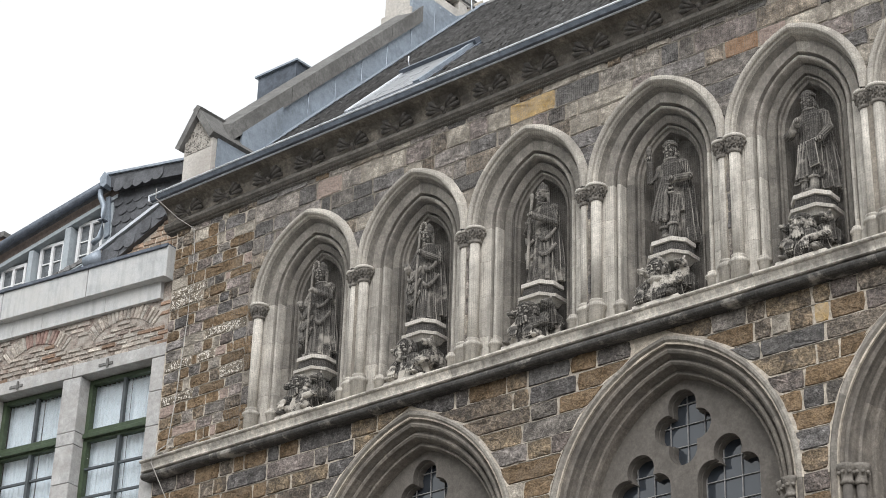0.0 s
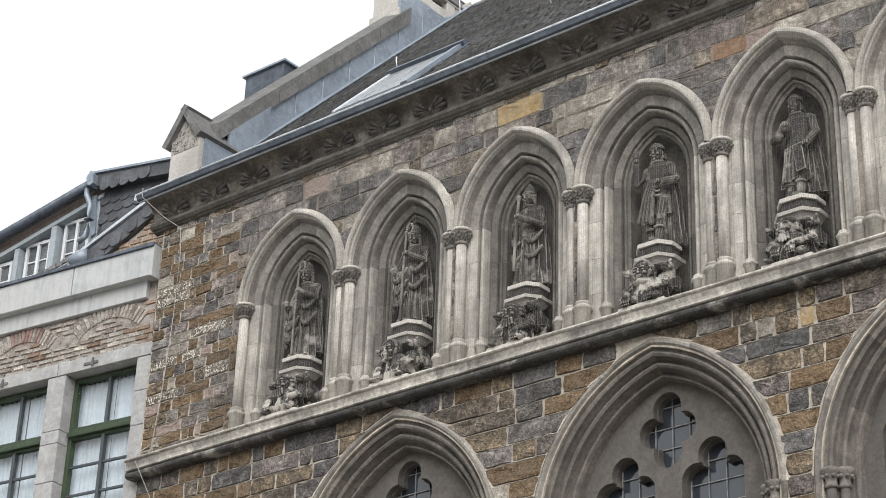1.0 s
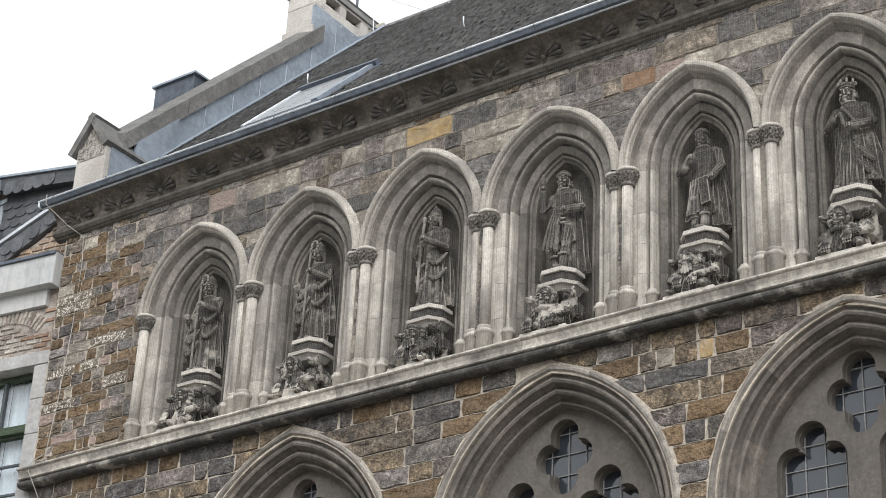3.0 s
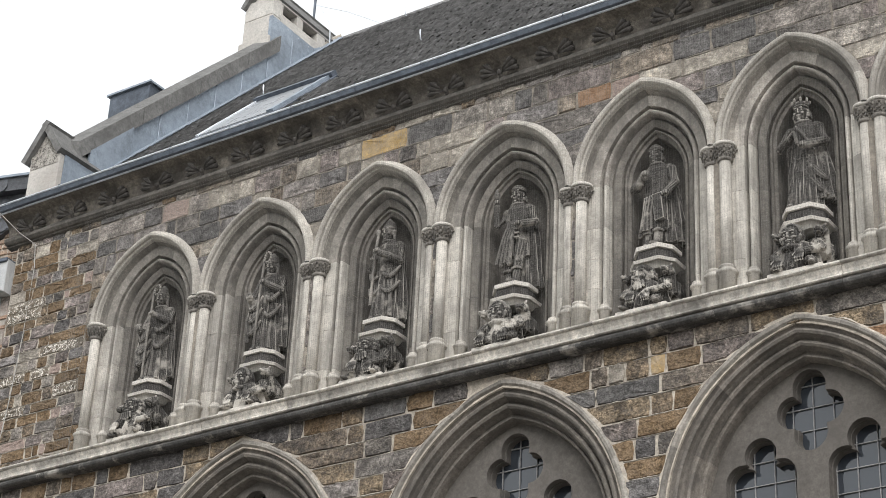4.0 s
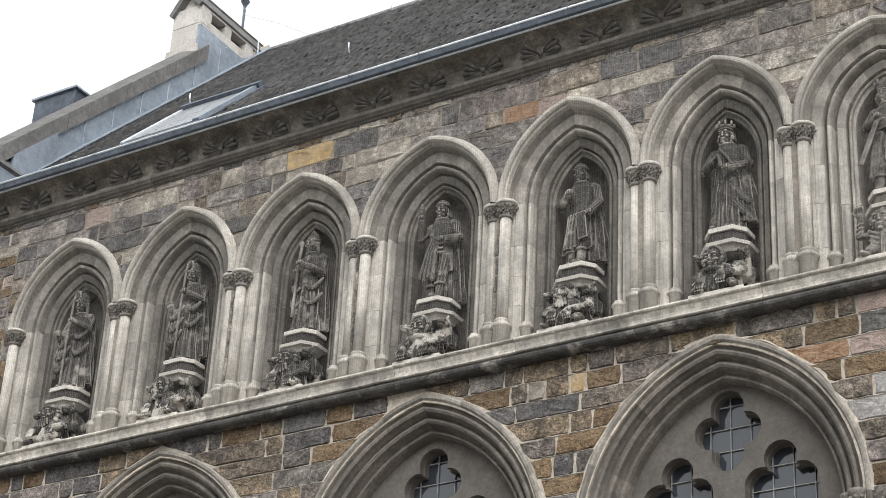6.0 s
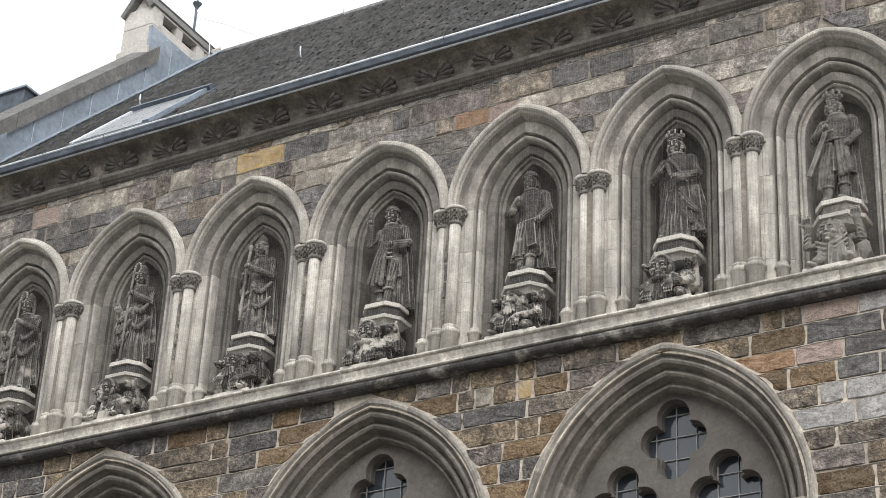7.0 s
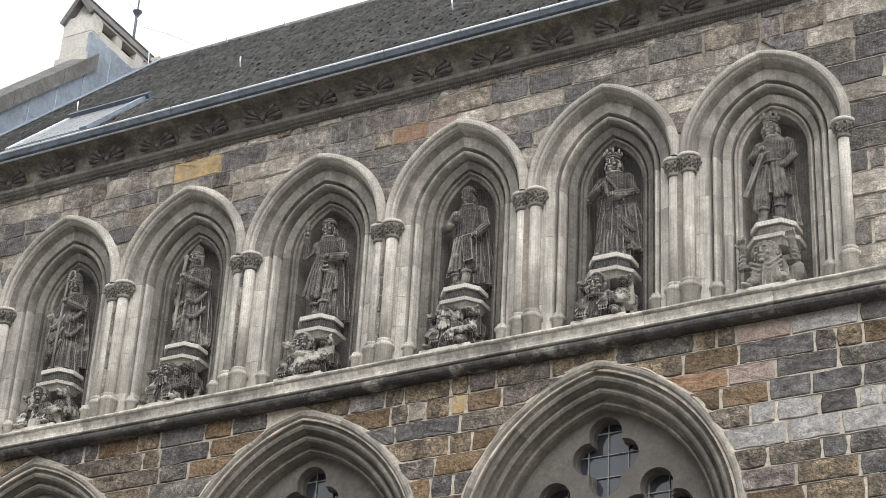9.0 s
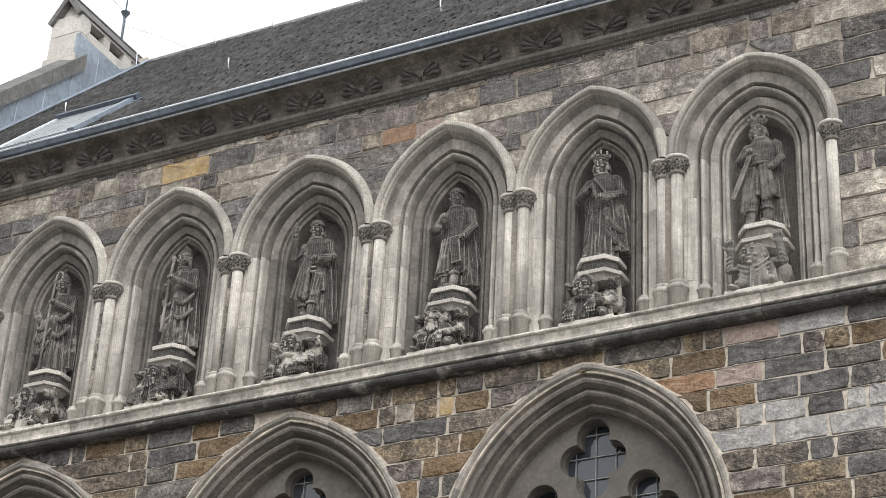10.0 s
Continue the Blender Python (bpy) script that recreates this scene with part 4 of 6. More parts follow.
def nb_window(u0, u1):
    win = thing("casement_window", "green-painted casement window with transom, small panes and pale curtains", "window", "windows of the neighbouring house")
    z0, z1, tr0, tr1, b = 8.2, 11.44, 10.62, 10.78, 0.06
    y0, y1 = -0.24, -0.16
    for a in ((u0, u0 + b, z0, z1), (u1 - b, u1, z0, z1), (u0 + b, u1 - b, z1 - b, z1), (u0 + b, u1 - b, tr0, tr1)):
        part("frame_bar", nb_box(a[0], a[1], y0, y1, a[2], a[3], bevel=0.008), GREENPAINT, win, "green painted frame")
    part("transom_moulding", nb_box(u0 + 0.02, u1 - 0.02, y1, y1 + 0.05, tr0 + 0.03, tr0 + 0.09, bevel=0.012), GREENPAINT, win)
    um = (u0 + u1) / 2
    part("mullion", nb_box(um - 0.02, um + 0.02, y0 + 0.02, y1 - 0.01, tr1, z1 - b), DARKPAINT, win)
    part("mullion", nb_box(um - 0.022, um + 0.022, y0 + 0.02, y1, z0, tr0), DARKPAINT, win)
    for z in (10.27, 9.90, 9.53, 9.16, 8.8):
        part("glazing_bar", nb_box(u0 + b, u1 - b, y0 + 0.03, y1 - 0.015, z - 0.013, z + 0.013), DARKPAINT, win)
    for a, c in ((u0 + b, um - 0.02), (um + 0.02, u1 - b)):
        part("pane", nb_box(a, c, -0.205, -0.201, tr1, z1 - b), CLEAR, win).visible_shadow = False
        zz = [8.2, 8.787, 9.147, 9.517, 9.887, 10.257, tr0]
        for p, q_ in zip(zz, zz[1:]):
            part("pane", nb_box(a, c, -0.205, -0.201, p + 0.013, q_ - 0.013), CLEAR, win).visible_shadow = False
    for a, c in ((u0 + 0.03, um - 0.05), (um - 0.02, u1 - 0.03)):
        cur = thing("curtain", "pale gathered net curtain behind the window", "curtain", "curtains")
        bm = bmesh.new()
        n = 60
        top, bot = [], []
        for i in range(n + 1):
            u = a + (c - a) * i / n
            o = -0.30 + 0.022 * math.sin(i * 0.75) + 0.012 * math.sin(i * 1.9 + u)
            top.append(bm.verts.new(nb_pt(u, o, 11.40)))
            bot.append(bm.verts.new(nb_pt(u + 0.01 * math.sin(i), o * 1.02, 8.2)))
        for i in range(n):
            bm.faces.new((top[i], top[i + 1], bot[i + 1], bot[i]))
        part("cloth", bm, CURTAIN, cur, smooth=True)
    return win


nb_window(0.2, 1.33)
nb_window(1.62, 2.78)

# attic storey behind the cornice
attic = thing("attic_storey", "attic storey with small white windows and slate-hung side wall", "dormer", kind="structure")
O = -0.40
V = -0.15
part("wall", nb_poly([(1.45, 12.9), (1.45, 14.35), (4.6, 13.55), (4.6, 12.9)], O - 0.5, O - 0.16), GREYPAINT, attic)
GUT_LINE = [(1.56, 14.37), (3.39, 13.88), (5.2, 13.40)]
part("eaves_gutter", tube(bmesh.new(), [nb_pt(u, -0.28, z) for u, z in GUT_LINE], 0.062, 12), DARKLEAD, attic, "dark round eaves gutter", smooth=True)
part("gutter_cap", nb_poly([(1.63, 14.42), (1.56, 14.51), (1.51, 14.45), (1.50, 14.31), (1.55, 14.28), (1.60, 14.31)], -0.34, -0.20), LEAD, attic, "grey zinc gutter cap")
part("soffit", nb_poly([(1.46, 14.25), (1.46, 14.42), (4.9, 13.46), (4.9, 13.30)], O - 0.3, O - 0.01), SOFFIT, attic, "reddish soffit board")
part("head_board", nb_poly([(1.46, 14.19), (1.46, 14.248), (4.9, 13.295), (4.9, 13.23)], O - 0.25, O), GREYPAINT, attic, "pale painted head board")
for u0, u1, z1 in ((1.51, 1.64, 14.14), (2.23, 2.33, 13.95), (2.87, 2.95, 13.76), (3.54, 3.62, 13.56)):
    part("post", nb_box(u0, u1, O - 0.155, O - 0.004, 12.9, z1), GREYPAINT, attic, "pale grey timber post")
for u0, u1, zt, zb in ((1.74, 2.19, 14.02, 13.26), (2.40, 2.84, 13.84, 13.1), (3.06, 3.52, 13.66, 12.95)):
    w_ = thing("attic_window", "small white attic casement with glazing bars", "window", "attic windows")
    um = (u0 + u1) / 2
    for c in ((u0, u0 + 0.045, zb, zt), (u1 - 0.045, u1, zb, zt), (u0 + 0.045, u1 - 0.045, zt - 0.045, zt), (u0 + 0.045, u1 - 0.045, zb, zb + 0.05), (um - 0.022, um + 0.022, zb + 0.05, zt - 0.045)):
        part("frame_bar", nb_box(c[0], c[1], O - 0.155, O - 0.10, c[2], c[3]), WHITEPAINT, w_)
    for k in range(3):
        z = zt - 0.28 - 0.2 * k
        if z > zb + 0.1:
            for p0, p1 in ((u0 + 0.045, um - 0.022), (um + 0.022, u1 - 0.045)):
                part("glazing_bar", nb_box(p0, p1, O - 0.145, O - 0.115, z - 0.009, z + 0.009), WHITEPAINT, w_)
    part("pane", nb_box(u0 + 0.03, u1 - 0.03, O - 0.138, O - 0.132, zb + 0.01, zt - 0.03), ATTICPANE, w_)
# slate-hung gable cheek
part("slate_backing", nb_poly([(1.50, 13.30), (1.50, 14.32), (-0.3, 14.16), (-0.3, 13.95), (0.40, 13.80)], O - 0.3, O - 0.02), SLATE, attic)
part("corner_strip", nb_poly([(1.585, 13.60), (1.64, 14.22), (1.57, 14.23), (1.515, 13.64)], O - 0.002, O + 0.03), LEAD, attic, "grey zinc corner strip")
part("ridge_cap", nb_poly([(1.585, 14.495), (1.58, 14.525), (-0.3, 14.335), (-0.3, 14.30)], O - 0.4, -0.26), LEAD, attic, "lead roof edge")
part("top_course", nb_poly([(1.53, 14.30), (1.57, 14.493), (-0.3, 14.298), (-0.3, 14.11)], O - 0.2, -0.29), SLATE, attic, "overhanging top course of slates")
part("verge_board", nb_poly([(1.40, 13.12), (1.45, 13.245), (0.36, 13.74), (-0.1, 13.95), (-0.1, 13.74), (0.25, 13.585), (1.24, 13.05), (1.36, 13.03)], V - 0.12, V - 0.01), SLATE, attic, "dark slate verge")
part("verge_strip", nb_poly([(1.46, 13.265), (1.52, 13.285), (0.40, 13.80), (0.37, 13.765)], V - 0.15, V + 0.02), GREYZINC, attic, "bright zinc verge strip")
part("verge_edge", nb_poly([(1.52, 13.29), (1.54, 13.325), (0.42, 13.84), (0.40, 13.805)], V - 0.15, V - 0.02), SLATE, attic, "dark tile edge above the strip")
part("shingle_backing", nb_poly([(1.35, 12.88), (1.28, 13.02), (0.25, 13.57), (-0.05, 13.70), (-0.05, 12.88)], V - 0.4, V - 0.08), MORTAR, attic)
part("gutter_end", lathe_end([(1.46, 13.17)], 0.10), LEAD, attic, "round grey zinc gutter end", smooth=True)
part("outlet_pipe", tube(bmesh.new(), [nb_pt(u, V, z) for u, z in ((1.62, 13.12), (1.70, 13.05), (1.74, 12.92))], 0.045, 10), LEAD, attic, "zinc outlet bend", smooth=True)
for i in range(14):
    f = i / 13
    u, z = 1.44 + 1.36 * f, 13.27 - 0.325 * f
    part("eave_tile", nb_poly([(u - 0.05, z - 0.022), (u - 0.05, z + 0.045), (u + 0.045, z + 0.026), (u + 0.045, z - 0.03)], V - 0.12, V + 0.01 * (i % 2)), ROOFTILE, attic, "dark tile of the lower eave")
part("lower_gutter", tube(bmesh.new(), [nb_pt(u, V, z) for u, z in ((1.50, 13.19), (1.75, 13.135), (2.41, 12.945))], 0.016, 8), GREYPAINT, attic, "pale thin gutter edge", smooth=True)
part("eave_wall", nb_poly([(1.5, 12.88), (1.5, 13.17), (2.5, 12.9)], V - 0.1, V - 0.05), GREYPAINT, attic)
pipe = thing("downpipe", "grey zinc downpipe with bends beside the attic windows", "pipe")
part("pipe", tube(bmesh.new(), [nb_pt(u, -0.28, z) for u, z in ((1.66, 14.30), (1.655, 14.20), (1.61, 14.11), (1.565, 14.02), (1.56, 13.9), (1.56, 13.64), (1.585, 13.57), (1.69, 13.51))], 0.037, 12), LEAD, pipe, smooth=True)
part("bracket", nb_box(1.512, 1.608, -0.328, -0.232, 13.805, 13.818), DARKLEAD, pipe, "dark pipe bracket")
# roofs behind
nroof = thing("neighbour_roof", "dark slate roof of the neighbouring house", "roof", kind="structure")
bm = bmesh.new()
rows = [[bm.verts.new(nb_pt(u, o, z)) for o, z in ((O + 0.06, zf), (O - 2.5, zf + 0.6), (O - 2.5, zf - 2), (O - 0.3, zf - 0.5))] for u, zf in ((-0.2, 14.29), (1.56, 14.45), (9.0, 12.46))]
for a, b in zip(rows, rows[1:]):
    for j in range(4):
        bm.faces.new((a[j], a[(j + 1) % 4], b[(j + 1) % 4], b[j]))
part("slope", bm, SLATE, nroof)
far = thing("brick_chimney", "weathered brick chimney of a house farther along", "chimney")
part("stack", nb_box(4.0, 4.9, -1.6, -0.9, 12.5, 14.45), BRICKORANGE, far)
part("cap", nb_box(3.95, 4.95, -1.65, -0.85, 14.45, 14.53), COPING, far)


def shingle_mesh(name, w, h, mat):
    """A shield-shaped shingle with a rounded foot."""
    pts = [(-w / 2, h * 0.5), (-w / 2, -h * 0.22), (-w * 0.3, -h * 0.42), (w * 0.05, -h * 0.5), (w * 0.3, -h * 0.46), (w / 2, -h * 0.3), (w / 2, h * 0.5)]
    vs = [(x, 0.009 if z < 0 else 0.003, z) for x, z in pts] + [(x, 0.0, z) for x, z in pts]
    k = len(pts)
    return mesh_of(name, vs, [tuple(range(k)), tuple(range(2 * k - 1, k - 1, -1))] + [(j, (j + 1) % k, k + (j + 1) % k, k + j) for j in range(k)], mat)


def inside(poly, u, z):
    c = False
    for (x1, y1), (x2, y2) in zip(poly, poly[1:] + poly[:1]):
        if (y1 > z) != (y2 > z) and u < (x2 - x1) * (z - y1) / (y2 - y1) + x1:
            c = not c
    return c


def hang(name, mesh, poly, du, dz, out, lean=0.0):
    row, z = 0, 12.9
    while z < 14.5:
        u = -0.3 + (du / 2 if row % 2 else 0)
        while u < 1.6:
            if inside(poly, u, z):
                ob = new(name, mesh)
                ob.parent = attic
                ob.matrix_basis = NB @ Matrix.Translation((u, out, z + 0.006 * math.sin(7 * u + row))) @ Matrix.Rotation(radians(4) + lean, 4, "X") @ Matrix.Rotation(0.05 * math.sin(13 * u + 5 * row), 4, "Y")
            u += du
        z += dz
        row += 1


hang("slate", shingle_mesh("slate", 0.17, 0.22, SLATE), [(1.48, 13.36), (1.48, 14.30), (-0.2, 14.16), (-0.2, 13.9), (0.40, 13.85)], 0.165, 0.14, O - 0.012)
hang("slate", bpy.data.meshes["slate"], [(1.46, 14.30), (1.44, 14.385), (-0.2, 14.22), (-0.2, 14.12)], 0.165, 0.14, -0.285)
hang("slate", bpy.data.meshes["slate"], [(1.38, 13.06), (1.40, 13.20), (0.36, 13.69), (-0.1, 13.9), (-0.1, 13.78), (0.25, 13.61), (1.24, 13.1)], 0.165, 0.14, V - 0.006)
def block_mesh(name, w, h, mat):
    """A worn brick face with chamfered uneven edges."""
    vs = [(-w / 2, 0, -h / 2), (w / 2, 0, -h / 2), (w / 2, 0, h / 2), (-w / 2, 0, h / 2), (-w * 0.44, 0.016, -h * 0.36), (w * 0.45, 0.02, -h * 0.4), (w * 0.43, 0.015, h * 0.37), (-w * 0.46, 0.019, h * 0.4)]
    return mesh_of(name, vs, [(4, 5, 6, 7), (0, 1, 5, 4), (1, 2, 6, 5), (2, 3, 7, 6), (3, 0, 4, 7)], mat)


hang("brick", block_mesh("gable_brick", 0.175, 0.07, BROWNTILE), [(1.3, 12.9), (1.24, 13.03), (0.25, 13.55), (-0.02, 13.66), (-0.02, 12.9)], 0.19, 0.083, V - 0.082)

# exposed bricks of the wall band: courses with two relieving arches
BRICK = mesh_of("brick", [(x, y, z) for x, y, z in ((-0.105, 0, -0.028), (0.105, 0, -0.028), (0.105, 0, 0.028), (-0.105, 0, 0.028), (-0.095, 0.015, -0.02), (0.092, 0.019, -0.021), (0.095, 0.014, 0.018), (-0.098, 0.018, 0.02))],
                [(4, 5, 6, 7), (0, 1, 5, 4), (1, 2, 6, 5), (2, 3, 7, 6), (3, 0, 4, 7)], BRICKMIX)
BRICK_VARIANTS = [BRICK]
for mt in (BRICKGREY, BRICKRED, BRICKORANGE):
    me = BRICK.copy()
    me.materials[0] = mt
    BRICK_VARIANTS.append(me)
rng = random.Random(4)
bricks = thing("brick_band", "worn brick courses with lime wash and two relieving arches above the lintels", "brickwork", kind="structure")


def lay(u, z, turn, me, sx=1.0):
    ob = new("brick", me)
    ob.parent = bricks
    ob.matrix_basis = NB @ Matrix.Translation((u, -0.034, z)) @ Matrix.Rotation(turn, 4, "Y") @ Matrix.Diagonal((sx, 1 + 0.5 * rng.random(), 1, 1))


ARCHES = [(0.75, 11.42, 0.78), (2.18, 11.42, 0.74)]
for ca, za, ra in ARCHES:
    for i in range(19):
        th = radians(48 + 84 * i / 18)
        lay(ca + ra * math.cos(th), za + ra * math.sin(th), math.pi / 2 - th + math.pi / 2, BRICK_VARIANTS[2] if ca > 2 and 5 < i < 15 and i % 4 else BRICK_VARIANTS[0 if rng.random() < 0.55 else 1])
row = 0
z = 11.655
while z < 12.24:
    u = 0.08 + (0.11 if row % 2 else 0)
    while u < 3.3:
        r = [math.hypot(u - ca, z - za) - ra for ca, za, ra in ARCHES]
        if not any(abs(v) < 0.13 and z > 11.9 for v in r):
            me = BRICK_VARIANTS[3] if u < 0.3 else rng.choice([BRICK_VARIANTS[0]] * 5 + [BRICK_VARIANTS[1]] * 3 + [BRICK_VARIANTS[3]])
            lay(u, z + 0.006 * math.sin(3 * u), 0.02 * rng.uniform(-1, 1), me, rng.choice((1, 1, 0.8)))
        u += 0.222
    z += 0.066
    row += 1

# ---- statues: one plain sculpted mesh each ----
def robe(bm, levels, folds=9, amp=0.12, phase=0.0, sides=48):
    """A draped body: levels (z, half width, half depth, fold strength, shift x)."""
    rings = []
    for z, rx, ry, f, sx in levels:
        ring = []
        for j in range(sides):
            t = 2 * math.pi * j / sides
            k = 1 + 1.55 * amp * f * (1.3 - 2.2 * abs(math.sin(0.5 * folds * t + phase + 0.8 * math.sin(5 * z + t))) + 0.5 * math.cos(2 * folds * t + 2 * phase))
            ring.append(bm.verts.new((sx + rx * k * math.cos(t), ry * k * math.sin(t), z)))
        rings.append(ring)
    for a, b in zip(rings, rings[1:]):
        for j in range(sides):
            bm.faces.new((a[j], a[(j + 1) % sides], b[(j + 1) % sides], b[j]))
    bm.faces.new(list(reversed(rings[0])))
    bm.faces.new(rings[-1])


def limb(bm, pts, r0, r1):
    n = len(pts)
    tube(bm, pts, r0, 10, [r0 + (r1 - r0) * i / (n - 1) for i in range(n)])
    for p, r in ((pts[0], r0), (pts[-1], r1)):
        ellipsoid(bm, p, (r, r, r), sub=1)
    for p in pts[1:-1]:
        ellipsoid(bm, p, ((r0 + r1) / 2,) * 3, sub=1)


def pleats(bm, x0, x1, y, z0, z1, n, r=0.016, lean=0.0, bow=0.0):
    """Hanging folds side by side, thicker towards the hem, lying on a bowed front."""
    for i in range(n):
        f = i / max(1, n - 1)
        x = x0 + (x1 - x0) * f
        d = y - bow * (1 - (2 * f - 1) ** 2)
        jig = 0.012 * math.sin(5.3 * i + 40 * x0)
        tube(bm, [(x * 0.85 + lean * 0.2, d + 0.015, z1), (x * 0.95 + lean * 0.6 + jig, d, (z0 + z1) / 2), (x + lean, d - 0.008, z0 + 0.02 * math.sin(3 * i))], r, 8, [r * 0.5, r * 0.9, r * 1.25])


def swag(bm, p, q, sag, r=0.016):
    """A fold of cloth sagging between two points."""
    p, q = Vector(p), Vector(q)
    pts = [p.lerp(q, k / 6) + Vector((0, -0.35 * sag * math.sin(math.pi * k / 6), -sag * math.sin(math.pi * k / 6))) for k in range(7)]
    tube(bm, pts, r, 8, [r * (0.55 + 0.6 * math.sin(math.pi * k / 6)) for k in range(7)])


def face(bm, x, y, z, k=1.0):
    """Skull, brow, nose, cheeks, lips and chin; k scales them about the middle of the head."""
    e = lambda dx, dy, dz, rx, ry, rz, sub=2: ellipsoid(bm, (x + dx * k, y + dy * k, z + dz * k), (rx * k, ry * k, rz * k), sub=sub)
    e(0, 0.0, 0.015, 0.078, 0.09, 0.10)
    e(0, -0.03, -0.05, 0.06, 0.06, 0.065)
    e(0, -0.092, -0.008, 0.012, 0.018, 0.034, 1)
    e(0, -0.096, -0.028, 0.017, 0.014, 0.011, 1)
    e(0, -0.085, -0.062, 0.03, 0.014, 0.009, 1)
    e(0, -0.08, -0.076, 0.024, 0.014, 0.009, 1)
    e(0, -0.07, -0.105, 0.026, 0.026, 0.02, 1)
    for s_ in (-1, 1):
        e(s_ * 0.032, -0.082, 0.03, 0.03, 0.014, 0.011, 1)
        e(s_ * 0.034, -0.074, 0.006, 0.018, 0.012, 0.010, 1)
        e(s_ * 0.045, -0.066, -0.03, 0.026, 0.022, 0.022, 1)
        e(s_ * 0.08, 0.005, -0.01, 0.012, 0.022, 0.032, 1)


def curls(bm, x, y, z, r, n, size):
    for i in range(n):
        t = math.pi * (-0.2 + 1.4 * i / (n - 1))
        for d in (0.0, 0.055):
            ellipsoid(bm, (x + r * math.cos(t), y - 0.02 + d, z + 0.02 + r * 1.05 * math.sin(t)), (size, size * 1.3, size * (1.0 + 0.35 * (i % 2))), sub=1)


def head(bm, x, y, z, hat):
    k = len(bm.verts)
    ellipsoid(bm, (x, y + 0.01, z - 0.13), (0.05, 0.05, 0.07))
    face(bm, x, y, z)
    if hat == "mitre":
        robe(bm, [(z + 0.045, 0.088, 0.098, 0, x), (z + 0.06, 0.094, 0.10, 0, x), (z + 0.085, 0.09, 0.09, 0, x), (z + 0.14, 0.072, 0.055, 0, x), (z + 0.2, 0.012, 0.02, 0, x)], sides=24)
        for s_ in (-1, 1):
            limb(bm, [(x + s_ * 0.08, y + 0.02, z + 0.02), (x + s_ * 0.085, y + 0.03, z - 0.12)], 0.028, 0.024)
    elif hat == "cap":
        ellipsoid(bm, (x, y + 0.01, z + 0.07), (0.092, 0.10, 0.065))
        lathe(bm, [(0.088, z + 0.04), (0.1, z + 0.045), (0.102, z + 0.07), (0.09, z + 0.078)], x, y + 0.005, 20)
        curls(bm, x, y + 0.035, z - 0.07, 0.078, 9, 0.024)
    elif hat == "crown":
        lathe(bm, [(0.086, z + 0.055), (0.096, z + 0.06), (0.094, z + 0.075), (0.1, z + 0.082), (0.104, z + 0.105), (0.08, z + 0.108)], x, y + 0.005, 18)
        for i in range(8):
            t = 2 * math.pi * (i + 0.5) / 8
            ellipsoid(bm, (x + 0.103 * math.cos(t), y + 0.005 + 0.103 * math.sin(t), z + 0.13), (0.02, 0.015, 0.036), sub=1)
        curls(bm, x, y + 0.03, z - 0.05, 0.088, 9, 0.03)
    else:
        curls(bm, x, y + 0.03, z - 0.02, 0.09, 11, 0.032)
        ellipsoid(bm, (x, y + 0.03, z + 0.06), (0.088, 0.09, 0.06))
    base = Vector((x, y, z - 0.06))
    bmesh.ops.transform(bm, matrix=Matrix.Translation(base) @ Matrix.Diagonal((0.84, 0.86, 0.9, 1)) @ Matrix.Translation(-base), verts=list(bm.verts)[k:])


def fist(bm, p, k=1.0):
    p = Vector(p)
    ellipsoid(bm, p, (0.036 * k, 0.032 * k, 0.036 * k))
    for f in range(3):
        ellipsoid(bm, p + Vector(((f - 1.0) * 0.02 * k, -0.03 * k, -0.006 * k * abs(f - 1.5))), (0.011 * k, 0.014 * k, 0.024 * k), sub=1)


def torso(bm):
    robe(bm, [(0.56, 0.14, 0.11, 0.5, 0), (0.66, 0.128, 0.10, 0.3, 0), (0.72, 0.122, 0.096, 0.15, 0), (0.84, 0.148, 0.106, 0.1, 0), (0.93, 0.152, 0.098, 0.04, 0), (0.985, 0.10, 0.08, 0, 0), (1.02, 0.058, 0.058, 0, 0)], 8, 0.10)
    lathe(bm, [(0.055, 0.975), (0.088, 0.978), (0.095, 0.992), (0.088, 1.006), (0.055, 1.012)], 0.0, -0.005, 20)
    for s_ in (-1, 1):
        ellipsoid(bm, (s_ * 0.142, 0.0, 0.925), (0.058, 0.066, 0.06))


def feet(bm, spots, turn=0.35):
    for x, y in spots:
        ellipsoid(bm, (x, y, 0.03), (0.042, 0.092, 0.036), Matrix.Rotation(turn * (-1 if x < 0 else 1) * -1, 4, "Z"))


def boots(bm, knees, spots):
    for (kx, ky), (fx, fy) in zip(knees, spots):
        limb(bm, [(kx, ky + 0.02, 0.55), (kx, ky, 0.31), (fx, fy + 0.05, 0.05)], 0.068, 0.046)
        ellipsoid(bm, (kx, ky - 0.01, 0.30), (0.052, 0.055, 0.06))
        lathe(bm, [(0.05, 0.19), (0.062, 0.195), (0.062, 0.215), (0.05, 0.22)], (kx + fx) / 2, (ky + fy) / 2 + 0.015, 14)
    feet(bm, spots)


def cloak(bm, hem, half, phase, shift=0.0, depth=0.10, y=0.06):
    """A heavy mantle hanging behind the body."""
    k = len(bm.verts)
    robe(bm, [(hem, half, depth, 1, shift), (hem + 0.2, half * 0.97, depth, 0.9, shift * 0.8), (0.6, half * 0.93, depth * 0.95, 0.6, shift * 0.4), (0.85, 0.175, 0.085, 0.3, 0), (0.95, 0.15, 0.07, 0.1, 0)], 10, 0.10, phase)
    bm.verts.ensure_lookup_table()
    for v in list(bm.verts)[k:]:
        v.co.y += y


